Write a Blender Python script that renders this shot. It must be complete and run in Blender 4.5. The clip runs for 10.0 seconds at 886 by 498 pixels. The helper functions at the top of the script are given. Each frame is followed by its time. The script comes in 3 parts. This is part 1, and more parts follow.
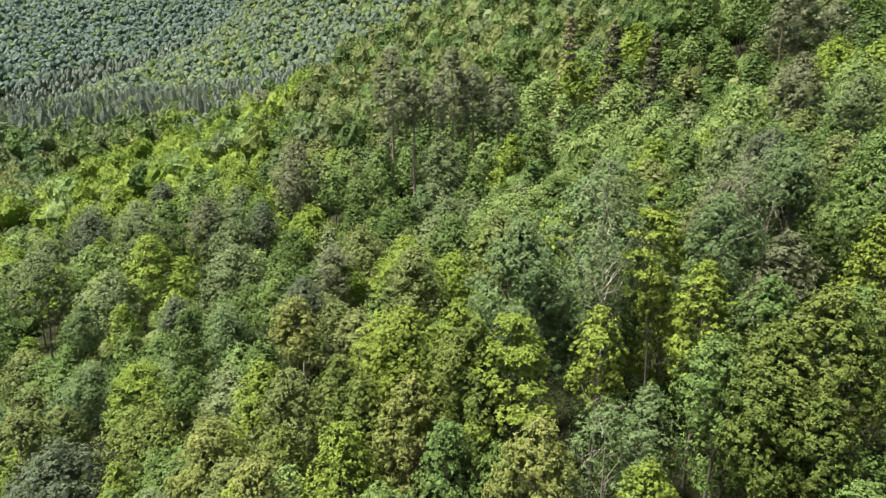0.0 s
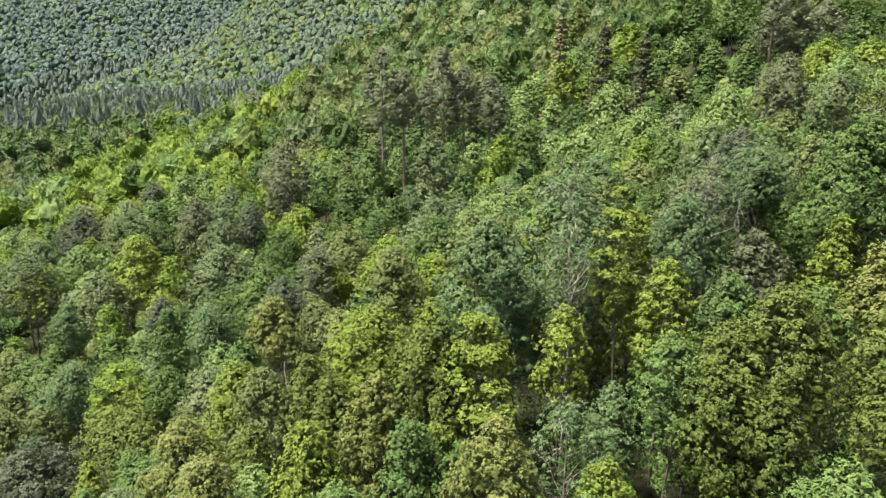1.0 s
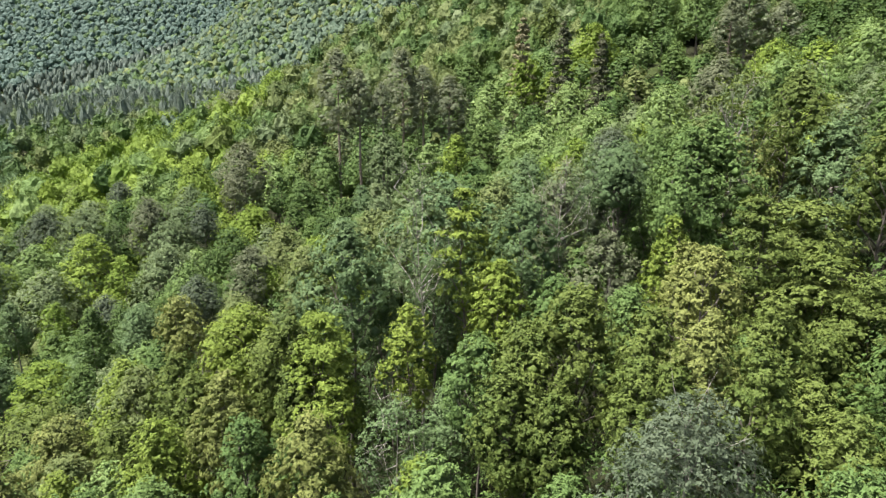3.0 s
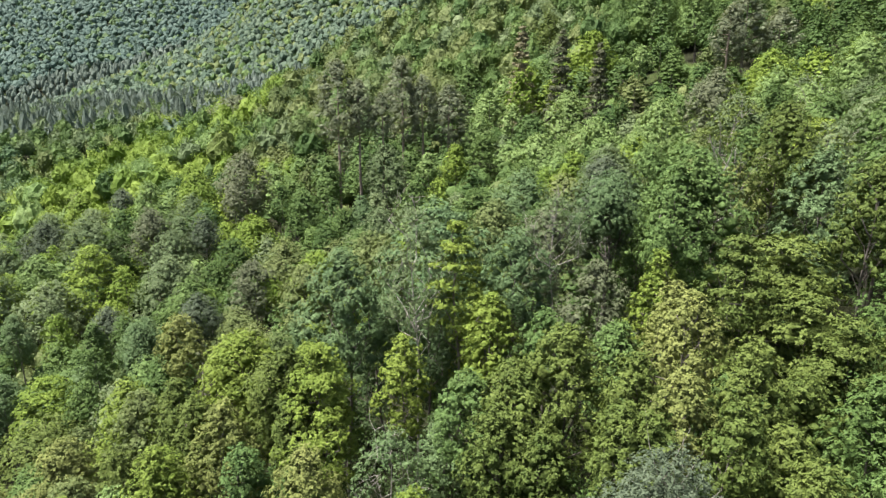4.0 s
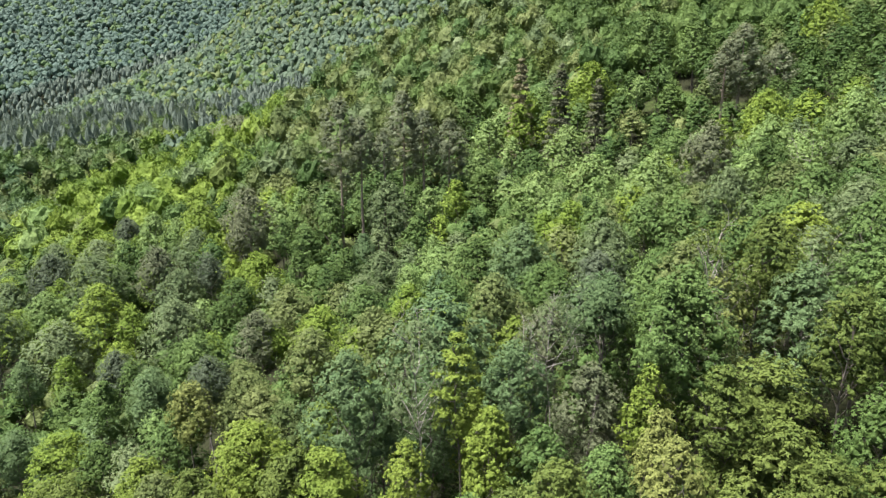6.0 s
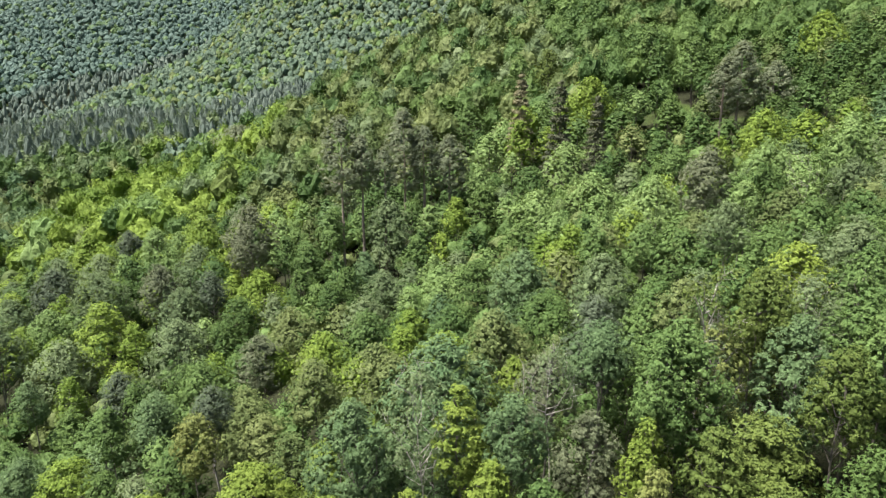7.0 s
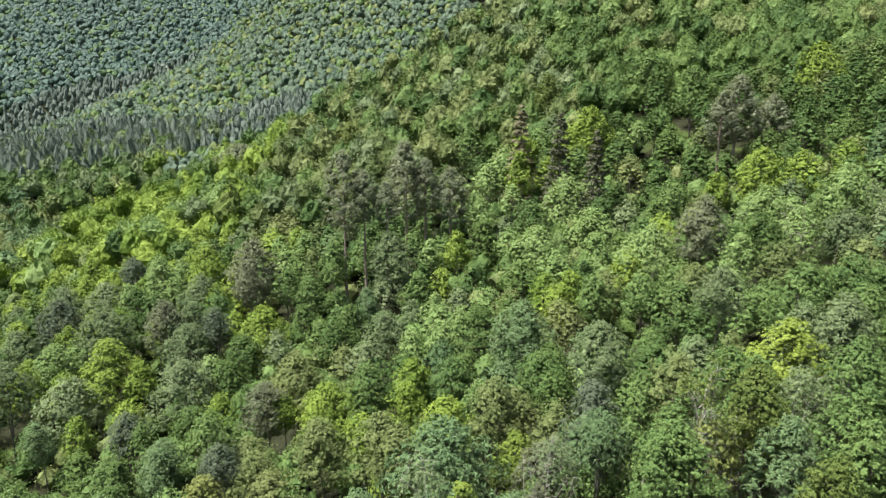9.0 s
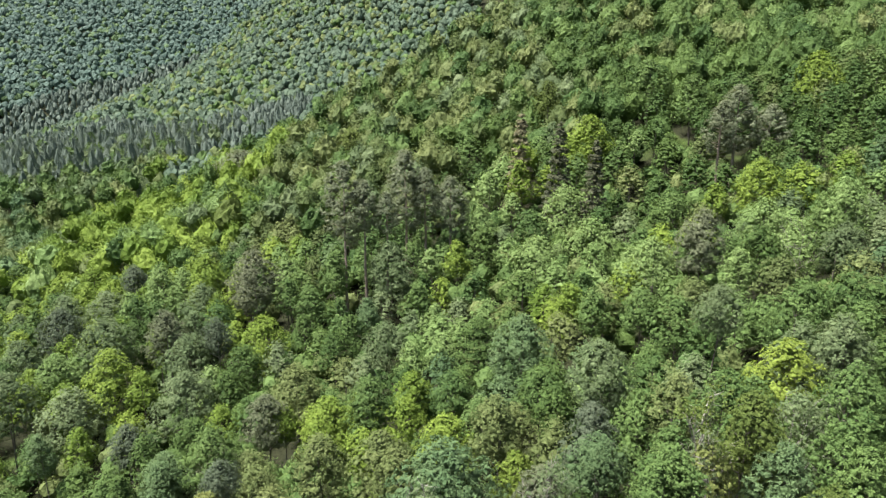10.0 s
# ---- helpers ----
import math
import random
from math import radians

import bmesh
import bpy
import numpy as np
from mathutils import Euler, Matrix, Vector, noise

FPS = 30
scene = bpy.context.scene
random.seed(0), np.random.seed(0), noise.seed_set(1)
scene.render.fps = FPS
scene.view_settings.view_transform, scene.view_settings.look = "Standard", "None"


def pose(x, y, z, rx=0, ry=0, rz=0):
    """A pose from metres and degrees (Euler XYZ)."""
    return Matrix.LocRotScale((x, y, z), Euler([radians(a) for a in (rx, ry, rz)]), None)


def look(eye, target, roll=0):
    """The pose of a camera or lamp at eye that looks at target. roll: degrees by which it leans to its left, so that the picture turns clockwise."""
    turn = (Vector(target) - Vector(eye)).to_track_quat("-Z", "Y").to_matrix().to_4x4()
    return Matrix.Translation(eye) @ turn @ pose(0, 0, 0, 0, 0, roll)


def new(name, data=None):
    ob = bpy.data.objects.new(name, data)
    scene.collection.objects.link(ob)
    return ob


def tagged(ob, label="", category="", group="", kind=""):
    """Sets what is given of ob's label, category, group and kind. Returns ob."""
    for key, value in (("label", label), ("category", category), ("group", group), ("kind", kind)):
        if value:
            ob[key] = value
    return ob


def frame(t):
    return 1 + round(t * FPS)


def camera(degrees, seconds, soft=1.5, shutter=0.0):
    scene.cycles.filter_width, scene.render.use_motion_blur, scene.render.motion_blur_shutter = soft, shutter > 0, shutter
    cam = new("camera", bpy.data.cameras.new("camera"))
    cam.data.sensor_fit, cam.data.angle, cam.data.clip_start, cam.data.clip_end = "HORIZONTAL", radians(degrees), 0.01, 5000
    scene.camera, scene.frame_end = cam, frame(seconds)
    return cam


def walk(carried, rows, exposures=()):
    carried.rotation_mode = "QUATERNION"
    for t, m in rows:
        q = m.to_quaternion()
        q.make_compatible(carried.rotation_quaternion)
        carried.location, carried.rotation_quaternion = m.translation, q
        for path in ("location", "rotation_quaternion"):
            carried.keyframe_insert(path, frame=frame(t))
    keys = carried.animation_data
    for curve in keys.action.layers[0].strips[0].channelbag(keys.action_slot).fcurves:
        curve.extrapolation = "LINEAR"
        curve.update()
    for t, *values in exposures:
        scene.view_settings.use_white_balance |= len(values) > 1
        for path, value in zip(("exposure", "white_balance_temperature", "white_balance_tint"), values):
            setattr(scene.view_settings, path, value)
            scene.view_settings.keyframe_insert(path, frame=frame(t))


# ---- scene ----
cam = camera(70.0, 10.0, 1.35)
METRES, EYE, TILT, LEAN, TURN = 30.0, 34.62, -14.5, 0.0, 0.0
ROWS = [
    (0.0, 0.0, 0.0, 0.0, 0.0, 0.0, -0.0),
    (0.5, 0.0165, -0.0001, -0.0019, -0.02, 0.03, -0.02),
    (1.0, 0.0609, -0.0013, -0.0028, -0.03, 0.07, -0.02),
    (1.5, 0.1308, -0.0033, -0.0042, -0.03, 0.11, -0.02),
    (2.0, 0.2219, -0.0058, -0.0054, -0.05, 0.14, -0.05),
    (2.5, 0.2995, -0.0105, -0.0074, -0.0, 0.09, -0.07),
    (4.0, 0.3524, -0.043, 0.0572, 0.28, -0.08, 0.03),
    (4.5, 0.3526, -0.0604, 0.1084, 0.3, -0.09, 0.06),
    (5.0, 0.3525, -0.0767, 0.1604, 0.3, -0.09, 0.09),
    (5.5, 0.3519, -0.0912, 0.2132, 0.31, -0.08, 0.12),
    (7.0, 0.3484, -0.1301, 0.3722, 0.32, -0.1, 0.14),
    (7.5, 0.3466, -0.143, 0.4247, 0.31, -0.09, 0.14),
    (8.0, 0.3443, -0.1562, 0.4767, 0.31, -0.12, 0.13),
    (8.5, 0.3421, -0.1684, 0.5287, 0.3, -0.12, 0.11),
    (9.0, 0.3411, -0.1799, 0.5805, 0.29, -0.12, 0.09),
    (9.5, 0.341, -0.1893, 0.6207, 0.3, -0.08, 0.09),
    (10.0, 0.3418, -0.1931, 0.6351, 0.3, -0.03, 0.09),
]
walk(cam, [(t, pose(0, 0, EYE, TILT, LEAN, TURN) @ pose(METRES * x, METRES * y, METRES * z, 90 + pitch, roll, yaw)) for t, x, y, z, yaw, pitch, roll in ROWS],
     [(0.0, 1.68, 7000, 13), (1.0, 1.7, 6750, 15), (2.5, 1.72, 6500, 16), (5.0, 1.68, 6400, 15), (8.0, 1.61, 6400, 14), (10.0, 1.58, 6350, 14)])

# ---- light: a bright, thinly clouded sky with a soft sun high behind the camera ----
SUN_UP, SUN_ROUND = 66.0, 264.0
world = bpy.data.worlds.new("sky")
scene.world = world
world.use_nodes = True
sky = world.node_tree.nodes.new("ShaderNodeTexSky")
sky.sky_type, sky.sun_disc = "NISHITA", False
sky.sun_elevation, sky.sun_rotation = radians(SUN_UP), radians(SUN_ROUND)
sky.air_density, sky.dust_density, sky.ozone_density = 1.0, 4.0, 1.0
world.node_tree.nodes["Background"].inputs["Strength"].default_value = 0.056
world.node_tree.links.new(sky.outputs[0], world.node_tree.nodes["Background"].inputs["Color"])
lamp = new("sun", bpy.data.lights.new("sun", "SUN"))
lamp.data.energy, lamp.data.angle, lamp.data.color = 4.9, radians(17), (1.0, 0.97, 0.93)
away = Vector((math.sin(radians(SUN_ROUND)) * math.cos(radians(SUN_UP)), math.cos(radians(SUN_ROUND)) * math.cos(radians(SUN_UP)), math.sin(radians(SUN_UP))))
lamp.matrix_world = look(away * 100, (0, 0, 0))

# ---- materials ----


def shader(name):
    m = bpy.data.materials.new(name)
    m.use_nodes = True
    n, l = m.node_tree.nodes, m.node_tree.links
    return m, n, l, n["Principled BSDF"]


def mixed(n, l, kind, fac, a, b):
    x = n.new("ShaderNodeMix")
    x.data_type, x.blend_type = "RGBA", kind
    for value, socket in ((fac, x.inputs["Factor"]), (a, x.inputs["A"]), (b, x.inputs["B"])):
        if hasattr(value, "is_output"):
            l.new(value, socket)
        elif isinstance(value, tuple):
            socket.default_value = (*value, 1)
        else:
            socket.default_value = value
    return x.outputs["Result"]


def ramp(n, l, source, low, high, a=0.0, b=1.0):
    r = n.new("ShaderNodeMapRange")
    l.new(source, r.inputs["Value"])
    for key, v in (("From Min", low), ("From Max", high), ("To Min", a), ("To Max", b)):
        r.inputs[key].default_value = v
    return r.outputs["Result"]


def foliage(name, low, high, thin=0.14, rough=0.65, grain=2.6):
    """Leaves whose colour runs from low to high: by tree, by branch and by leaf."""
    m, n, l, p = shader(name)
    tree = n.new("ShaderNodeObjectInfo").outputs["Random"]
    tone = n.new("ShaderNodeAttribute")
    tone.attribute_name = "tone"
    geo = n.new("ShaderNodeNewGeometry")
    patch = n.new("ShaderNodeTexNoise")
    patch.inputs["Scale"].default_value, patch.inputs["Detail"].default_value = 0.9, 3
    l.new(geo.outputs["Position"], patch.inputs["Vector"])
    mottle = n.new("ShaderNodeTexNoise")
    mottle.inputs["Scale"].default_value, mottle.inputs["Detail"].default_value = grain, 3
    l.new(geo.outputs["Position"], mottle.inputs["Vector"])
    total = None
    for source, low_v, high_v, gain in ((tree, 0, 1, 0.08), (tone.outputs["Fac"], 0, 1, 0.85), (geo.outputs["Random Per Island"], 0, 1, 0.16), (patch.outputs["Fac"], 0.3, 0.7, 0.2), (mottle.outputs["Fac"], 0.3, 0.7, 0.12)):
        part_of = ramp(n, l, source, low_v, high_v, 0, gain)
        if total is None:
            total = part_of
        else:
            s = n.new("ShaderNodeMath")
            l.new(total, s.inputs[0]), l.new(part_of, s.inputs[1])
            total = s.outputs[0]
    colour = mixed(n, l, "MIX", ramp(n, l, total, 0.25, 1.2), low, high)
    l.new(colour, p.inputs["Base Color"])
    p.inputs["Roughness"].default_value = rough
    p.inputs["Specular IOR Level"].default_value = 0.12
    relief = n.new("ShaderNodeBump")
    relief.inputs["Strength"].default_value, relief.inputs["Distance"].default_value = 0.9, 0.7 / grain
    l.new(mottle.outputs["Fac"], relief.inputs["Height"]), l.new(relief.outputs[0], p.inputs["Normal"])
    through_leaf = n.new("ShaderNodeBsdfTranslucent")
    l.new(mixed(n, l, "MULTIPLY", 1.0, colour, (1.15, 1.1, 0.6)), through_leaf.inputs["Color"])
    both = n.new("ShaderNodeMixShader")
    both.inputs[0].default_value = thin
    l.new(p.outputs[0], both.inputs[1]), l.new(through_leaf.outputs[0], both.inputs[2])
    l.new(both.outputs[0], n["Material Output"].inputs["Surface"])
    return m


def bark(name, a, b, scale=9.0):
    m, n, l, p = shader(name)
    where = n.new("ShaderNodeTexCoord")
    grain = n.new("ShaderNodeTexNoise")
    grain.inputs["Scale"].default_value, grain.inputs["Detail"].default_value = scale, 6
    stretch = n.new("ShaderNodeMapping")
    stretch.inputs["Scale"].default_value = (1, 1, 0.25)
    l.new(where.outputs["Object"], stretch.inputs["Vector"]), l.new(stretch.outputs[0], grain.inputs["Vector"])
    l.new(mixed(n, l, "MIX", ramp(n, l, grain.outputs["Fac"], 0.35, 0.65), a, b), p.inputs["Base Color"])
    p.inputs["Roughness"].default_value = 0.9
    bump = n.new("ShaderNodeBump")
    bump.inputs["Strength"].default_value, bump.inputs["Distance"].default_value = 0.5, 0.03
    l.new(grain.outputs["Fac"], bump.inputs["Height"]), l.new(bump.outputs[0], p.inputs["Normal"])
    return m


LEAF = {
    "lime": foliage("lime_green_leaves", (0.083, 0.143, 0.020), (0.176, 0.247, 0.039)),
    "green": foliage("mid_green_leaves", (0.047, 0.093, 0.025), (0.116, 0.18, 0.05)),
    "dark": foliage("dark_green_leaves", (0.037, 0.076, 0.019), (0.090, 0.142, 0.035)),
    "grey": foliage("grey_green_leaves", (0.070, 0.110, 0.044), (0.146, 0.190, 0.084)),
    "olive": foliage("olive_green_leaves", (0.047, 0.077, 0.016), (0.110, 0.146, 0.032)),
    "blue": foliage("cool_green_leaves", (0.05, 0.096, 0.038), (0.115, 0.172, 0.068)),
    "pale": foliage("pale_green_leaves", (0.108, 0.178, 0.050), (0.188, 0.268, 0.088)),
    "silver": foliage("silvery_leaves", (0.052, 0.076, 0.042), (0.092, 0.117, 0.068)),
    "tan": foliage("tan_green_leaves", (0.088, 0.114, 0.031), (0.172, 0.195, 0.054)),
    "moss": foliage("moss_green_leaves", (0.066, 0.100, 0.030), (0.150, 0.182, 0.062)),
    "gold": foliage("golden_green_leaves", (0.078, 0.126, 0.018), (0.160, 0.214, 0.036)),
    "dusk": foliage("dusky_leaves", (0.074, 0.095, 0.046), (0.145, 0.162, 0.09)),
    "neon": foliage("yellow_green_leaves", (0.14, 0.2, 0.03), (0.215, 0.28, 0.048)),
    # the haze of distance is mixed into the next two colours as blue
    "hazy_beech": foliage("hazy_beech_leaves", (0.064, 0.104, 0.066), (0.102, 0.144, 0.086), grain=1.2),
    "far": foliage("hazy_far_beech_leaves", (0.062, 0.106, 0.082), (0.098, 0.148, 0.111), grain=0.9),
}
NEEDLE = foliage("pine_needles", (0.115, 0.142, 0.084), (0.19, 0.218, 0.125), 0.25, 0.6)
# needles across the valley, with bluish haze put into their colour
HAZY_NEEDLE = foliage("hazy_pine_wood_needles", (0.090, 0.124, 0.094), (0.142, 0.180, 0.136), 0.15, 0.6, 1.4)
BROWN = foliage("dying_needles", (0.064, 0.080, 0.046), (0.215, 0.2, 0.11), 0.15, 0.7)
GREY_BARK = bark("grey_bark", (0.055, 0.045, 0.034), (0.17, 0.15, 0.12))
PALE_BARK = bark("pale_bark", (0.20, 0.185, 0.155), (0.38, 0.355, 0.30))
PINE_BARK = bark("pine_bark", (0.15, 0.115, 0.085), (0.32, 0.26, 0.20), 5.0)


def earth():
    m, n, l, p = shader("forest_floor")
    where = n.new("ShaderNodeNewGeometry").outputs["Position"]
    patch, fine = n.new("ShaderNodeTexNoise"), n.new("ShaderNodeTexNoise")
    for node, scale in ((patch, 0.07), (fine, 2.5)):
        node.inputs["Scale"].default_value, node.inputs["Detail"].default_value = scale, 6
        l.new(where, node.inputs["Vector"])
    grass = mixed(n, l, "MIX", ramp(n, l, fine.outputs["Fac"], 0.3, 0.7), (0.025, 0.045, 0.012), (0.075, 0.11, 0.025))
    # litter darker than its own tone: the shade under trees is in the colour
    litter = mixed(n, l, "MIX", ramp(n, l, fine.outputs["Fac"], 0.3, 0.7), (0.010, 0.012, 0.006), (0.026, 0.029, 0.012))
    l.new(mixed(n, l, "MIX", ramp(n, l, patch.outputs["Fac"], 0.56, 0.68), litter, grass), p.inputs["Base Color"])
    p.inputs["Roughness"].default_value = 0.95
    p.inputs["Specular IOR Level"].default_value = 0.1
    bump = n.new("ShaderNodeBump")
    bump.inputs["Strength"].default_value, bump.inputs["Distance"].default_value = 0.8, 0.2
    l.new(fine.outputs["Fac"], bump.inputs["Height"]), l.new(bump.outputs[0], p.inputs["Normal"])
    return m


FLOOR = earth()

# ---- the lie of the land ----


def soft_max(a, b, k=6.0):
    h = np.clip(0.5 + 0.5 * (a - b) / k, 0, 1)
    return b + (a - b) * h + k * h * (1 - h)


def near_spur(x, y):
    """The near hillside, rising to the right and away, that rolls over behind its crest."""
    u, v = np.clip(x, -190, 200) / 100, np.clip(y, 6, 380) / 100
    z = 24.3 + 41.8 * u - 19.6 * v + 10.2 * u * u - 16.1 * u * v + 19.0 * v * v - 2.8 * u**3 - 6.4 * u * u * v + 5.8 * u * v * v - 2.1 * v**3
    past = np.maximum(0, (x + 127) * -0.431 + (y - 205) * 0.902)
    dip = 4.0 * np.exp(-(((x - 57) / 25) ** 2) - ((y - 105) / 35) ** 2)
    return z - 11.5 - dip - 0.02 * past**2


def middle_spur(x, y):
    u, v = np.clip(x, -500, 260) / 100, np.clip(y, 100, 800) / 100
    z = 11.4 - 21.7 * u - 9.7 * v + 5.0 * v * v + 9.0 * u * v
    z = z + 11 * np.exp(-(((x + 235) / 80) ** 2) - ((y - 540) / 110) ** 2)
    left = np.maximum(0, (x + 290) * -0.957 + (y - 485) * 0.292)
    return z - 9.0 - 0.007 * left**2 - 0.003 * np.maximum(0, 295 - y) ** 2


def far_mountain(x, y):
    return np.minimum(34 + 0.42 * (y - 653) - 0.03 * (x + 370), 330 + 0.05 * y) - 9.0


def ground_height(x, y):
    x, y = np.asarray(x, float), np.asarray(y, float)
    far = soft_max(far_mountain(x, y), -14.0 + 0 * x, 20.0)
    return soft_max(soft_max(near_spur(x, y), middle_spur(x, y)), far) + 0.5 * np.sin(x * 0.21 + 1) * np.sin(y * 0.17)


def mesh_object(name, verts, faces, materials, slots=None, tones=None, smooth=False):
    """verts: (n, 3); faces: a list of index arrays of one width each."""
    me = bpy.data.meshes.new(name)
    loops = np.concatenate([f.ravel() for f in faces]).astype(np.int32)
    sizes = np.concatenate([np.full(len(f), f.shape[1]) for f in faces]).astype(np.int32)
    me.vertices.add(len(verts)), me.loops.add(len(loops)), me.polygons.add(len(sizes))
    me.vertices.foreach_set("co", np.asarray(verts, np.float32).ravel())
    me.loops.foreach_set("vertex_index", loops)
    me.polygons.foreach_set("loop_start", (np.cumsum(sizes) - sizes).astype(np.int32))
    me.polygons.foreach_set("loop_total", sizes)
    for m in materials:
        me.materials.append(m)
    if slots is not None:
        me.polygons.foreach_set("material_index", slots.astype(np.int32))
    me.polygons.foreach_set("use_smooth", np.full(len(sizes), smooth))
    if tones is not None:
        me.attributes.new("tone", "FLOAT", "POINT").data.foreach_set("value", np.asarray(tones, np.float32))
    me.update(calc_edges=True)
    return new(name, me)


def spread(reach, near, n):
    """n positions from -reach to reach, close together in the middle."""
    k = np.linspace(-1, 1, n)
    a = math.asinh(reach / near)
    return near * np.sinh(k * a)


gx, gy = spread(2600, 60, 200), spread(2600, 70, 210) + 60
xx, yy = np.meshgrid(gx, gy)
cells = np.arange(len(gy) * len(gx)).reshape(len(gy), len(gx))
quads = np.stack([cells[:-1, :-1], cells[:-1, 1:], cells[1:, 1:], cells[1:, :-1]], -1).reshape(-1, 4)
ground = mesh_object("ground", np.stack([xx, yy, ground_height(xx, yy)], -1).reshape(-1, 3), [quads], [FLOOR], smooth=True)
tagged(ground, "wooded mountain slopes with leaf litter and grass", "ground", kind="structure")

# ---- how trees are made ----
rng = np.random.default_rng(7)


def unit(v):
    return v / np.maximum(np.linalg.norm(v, axis=-1, keepdims=True), 1e-6)


def tube(path, radii, sides=5):
    """A tapered tube along a path: verts and quads."""
    path, radii = np.asarray(path, float), np.asarray(radii, float)
    along = unit(np.gradient(path, axis=0))
    side = unit(np.cross(along, np.where(np.abs(along[:, 2:3]) > 0.9, (1.0, 0.0, 0.0), (0.0, 0.0, 1.0))))
    other = np.cross(along, side)
    a = np.arange(sides) * 2 * math.pi / sides
    verts = path[:, None] + radii[:, None, None] * (np.cos(a)[None, :, None] * side[:, None] + np.sin(a)[None, :, None] * other[:, None])
    k = np.arange(len(path) * sides).reshape(len(path), sides)
    faces = np.stack([k[:-1], np.roll(k[:-1], -1, 1), np.roll(k[1:], -1, 1), k[1:]], -1).reshape(-1, 4)
    return verts.reshape(-1, 3), faces


def joined(pieces):
    verts, faces, at = [], [], 0
    for v, f in pieces:
        verts.append(v), faces.append(f + at)
        at += len(v)
    return np.concatenate(verts), np.concatenate(faces)


def leaves(centres, radii, count, size, fold=False, flat=0.85, lift=0.45, narrow=0.62, inner=0.6, about=None):
    """Leaves over rounded clumps: positions on each clump, tilted outwards and up."""
    share = radii**2 / np.sum(radii**2)
    which = rng.choice(len(centres), count, p=share)
    d = rng.normal(size=(count, 3))
    d[:, 2] = d[:, 2] * 0.8 + 0.35
    d = unit(d)
    where = centres[which] + d * (radii[which] * rng.uniform(inner, 1.08, count))[:, None] * (1, 1, flat)
    out = d if about is None else d * 0.5 + unit(where - about) * 0.75
    up = unit(out * 0.9 + (0, 0, lift) + rng.normal(size=(count, 3)) * 0.3)
    tip = unit(np.cross(up, rng.normal(size=(count, 3))))
    tip[:, 2] -= 0.25
    tip = unit(tip)
    side = unit(np.cross(up, tip))
    s = (size * rng.uniform(0.65, 1.35, count))[:, None]
    if fold:
        corners = [where - tip * s * 0.5, where + side * s * narrow * 0.5 + up * s * 0.12, where + tip * s * 0.5, where - side * s * narrow * 0.5 + up * s * 0.12]
        k = np.arange(count)[:, None] * 4
        faces = np.concatenate([k + (0, 1, 2), k + (0, 2, 3)])
    else:
        corners = [where - tip * s * 0.5 + side * s * narrow * 0.55, where + tip * s * 0.6, where - tip * s * 0.5 - side * s * narrow * 0.55]
        faces = np.arange(count)[:, None] * 3 + np.array((0, 1, 2))
    return np.stack(corners, 1).reshape(-1, 3), faces


gold = (1 + math.sqrt(5)) / 2
BALL = unit(np.array([(-1, gold, 0), (1, gold, 0), (-1, -gold, 0), (1, -gold, 0), (0, -1, gold), (0, 1, gold),
                      (0, -1, -gold), (0, 1, -gold), (gold, 0, -1), (gold, 0, 1), (-gold, 0, -1), (-gold, 0, 1)], float))
BALL_FACES = np.array([(0, 11, 5), (0, 5, 1), (0, 1, 7), (0, 7, 10), (0, 10, 11), (1, 5, 9), (5, 11, 4), (11, 10, 2), (10, 7, 6), (7, 1, 8),
                       (3, 9, 4), (3, 4, 2), (3, 2, 6), (3, 6, 8), (3, 8, 9), (4, 9, 5), (2, 4, 11), (6, 2, 10), (8, 6, 7), (9, 8, 1)])


GEM = np.array([(1, 0, 0), (0, 1, 0), (-1, 0, 0), (0, -1, 0), (0, 0, 1), (0, 0, -1)], float)
GEM_FACES = np.array([(0, 1, 4), (1, 2, 4), (2, 3, 4), (3, 0, 4), (1, 0, 5), (2, 1, 5), (3, 2, 5), (0, 3, 5)])


def masses(centres, radii, rough=0.3, flat=0.8, plain=False):
    """The dense inner foliage of the clumps, as uneven lumps."""
    ball, faces = (GEM, GEM_FACES) if plain else (BALL, BALL_FACES)
    n, m = len(centres), len(ball)
    turn = rng.uniform(0, 6.28, n)
    c, s = np.cos(turn)[:, None], np.sin(turn)[:, None]
    shape = np.stack([ball[:, 0] * c - ball[:, 1] * s, ball[:, 0] * s + ball[:, 1] * c, ball[:, 2] + 0 * c], -1)
    v = centres[:, None] + shape * (radii[:, None] * rng.uniform(1 - rough, 1 + rough, (n, m)))[..., None] * (1, 1, flat)
    return v.reshape(-1, 3), (faces[None] + np.arange(n)[:, None, None] * m).reshape(-1, 3)


def finer(ball, faces):
    """Each face of a ball split into four."""
    middle, verts, out = {}, [tuple(v) for v in ball], []

    def half(a, b):
        key = (min(a, b), max(a, b))
        if key not in middle:
            middle[key] = len(verts)
            verts.append(tuple(unit(np.array(verts[a]) + np.array(verts[b]))))
        return middle[key]

    for a, b, c in faces.tolist():
        ab, bc, ca = half(a, b), half(b, c), half(c, a)
        out += [(a, ab, ca), (b, bc, ab), (c, ca, bc), (ab, bc, ca)]
    return np.array(verts), np.array(out)


DOME, DOME_FACES = finer(BALL, BALL_FACES)
ROUND, ROUND_FACES = finer(DOME, DOME_FACES)


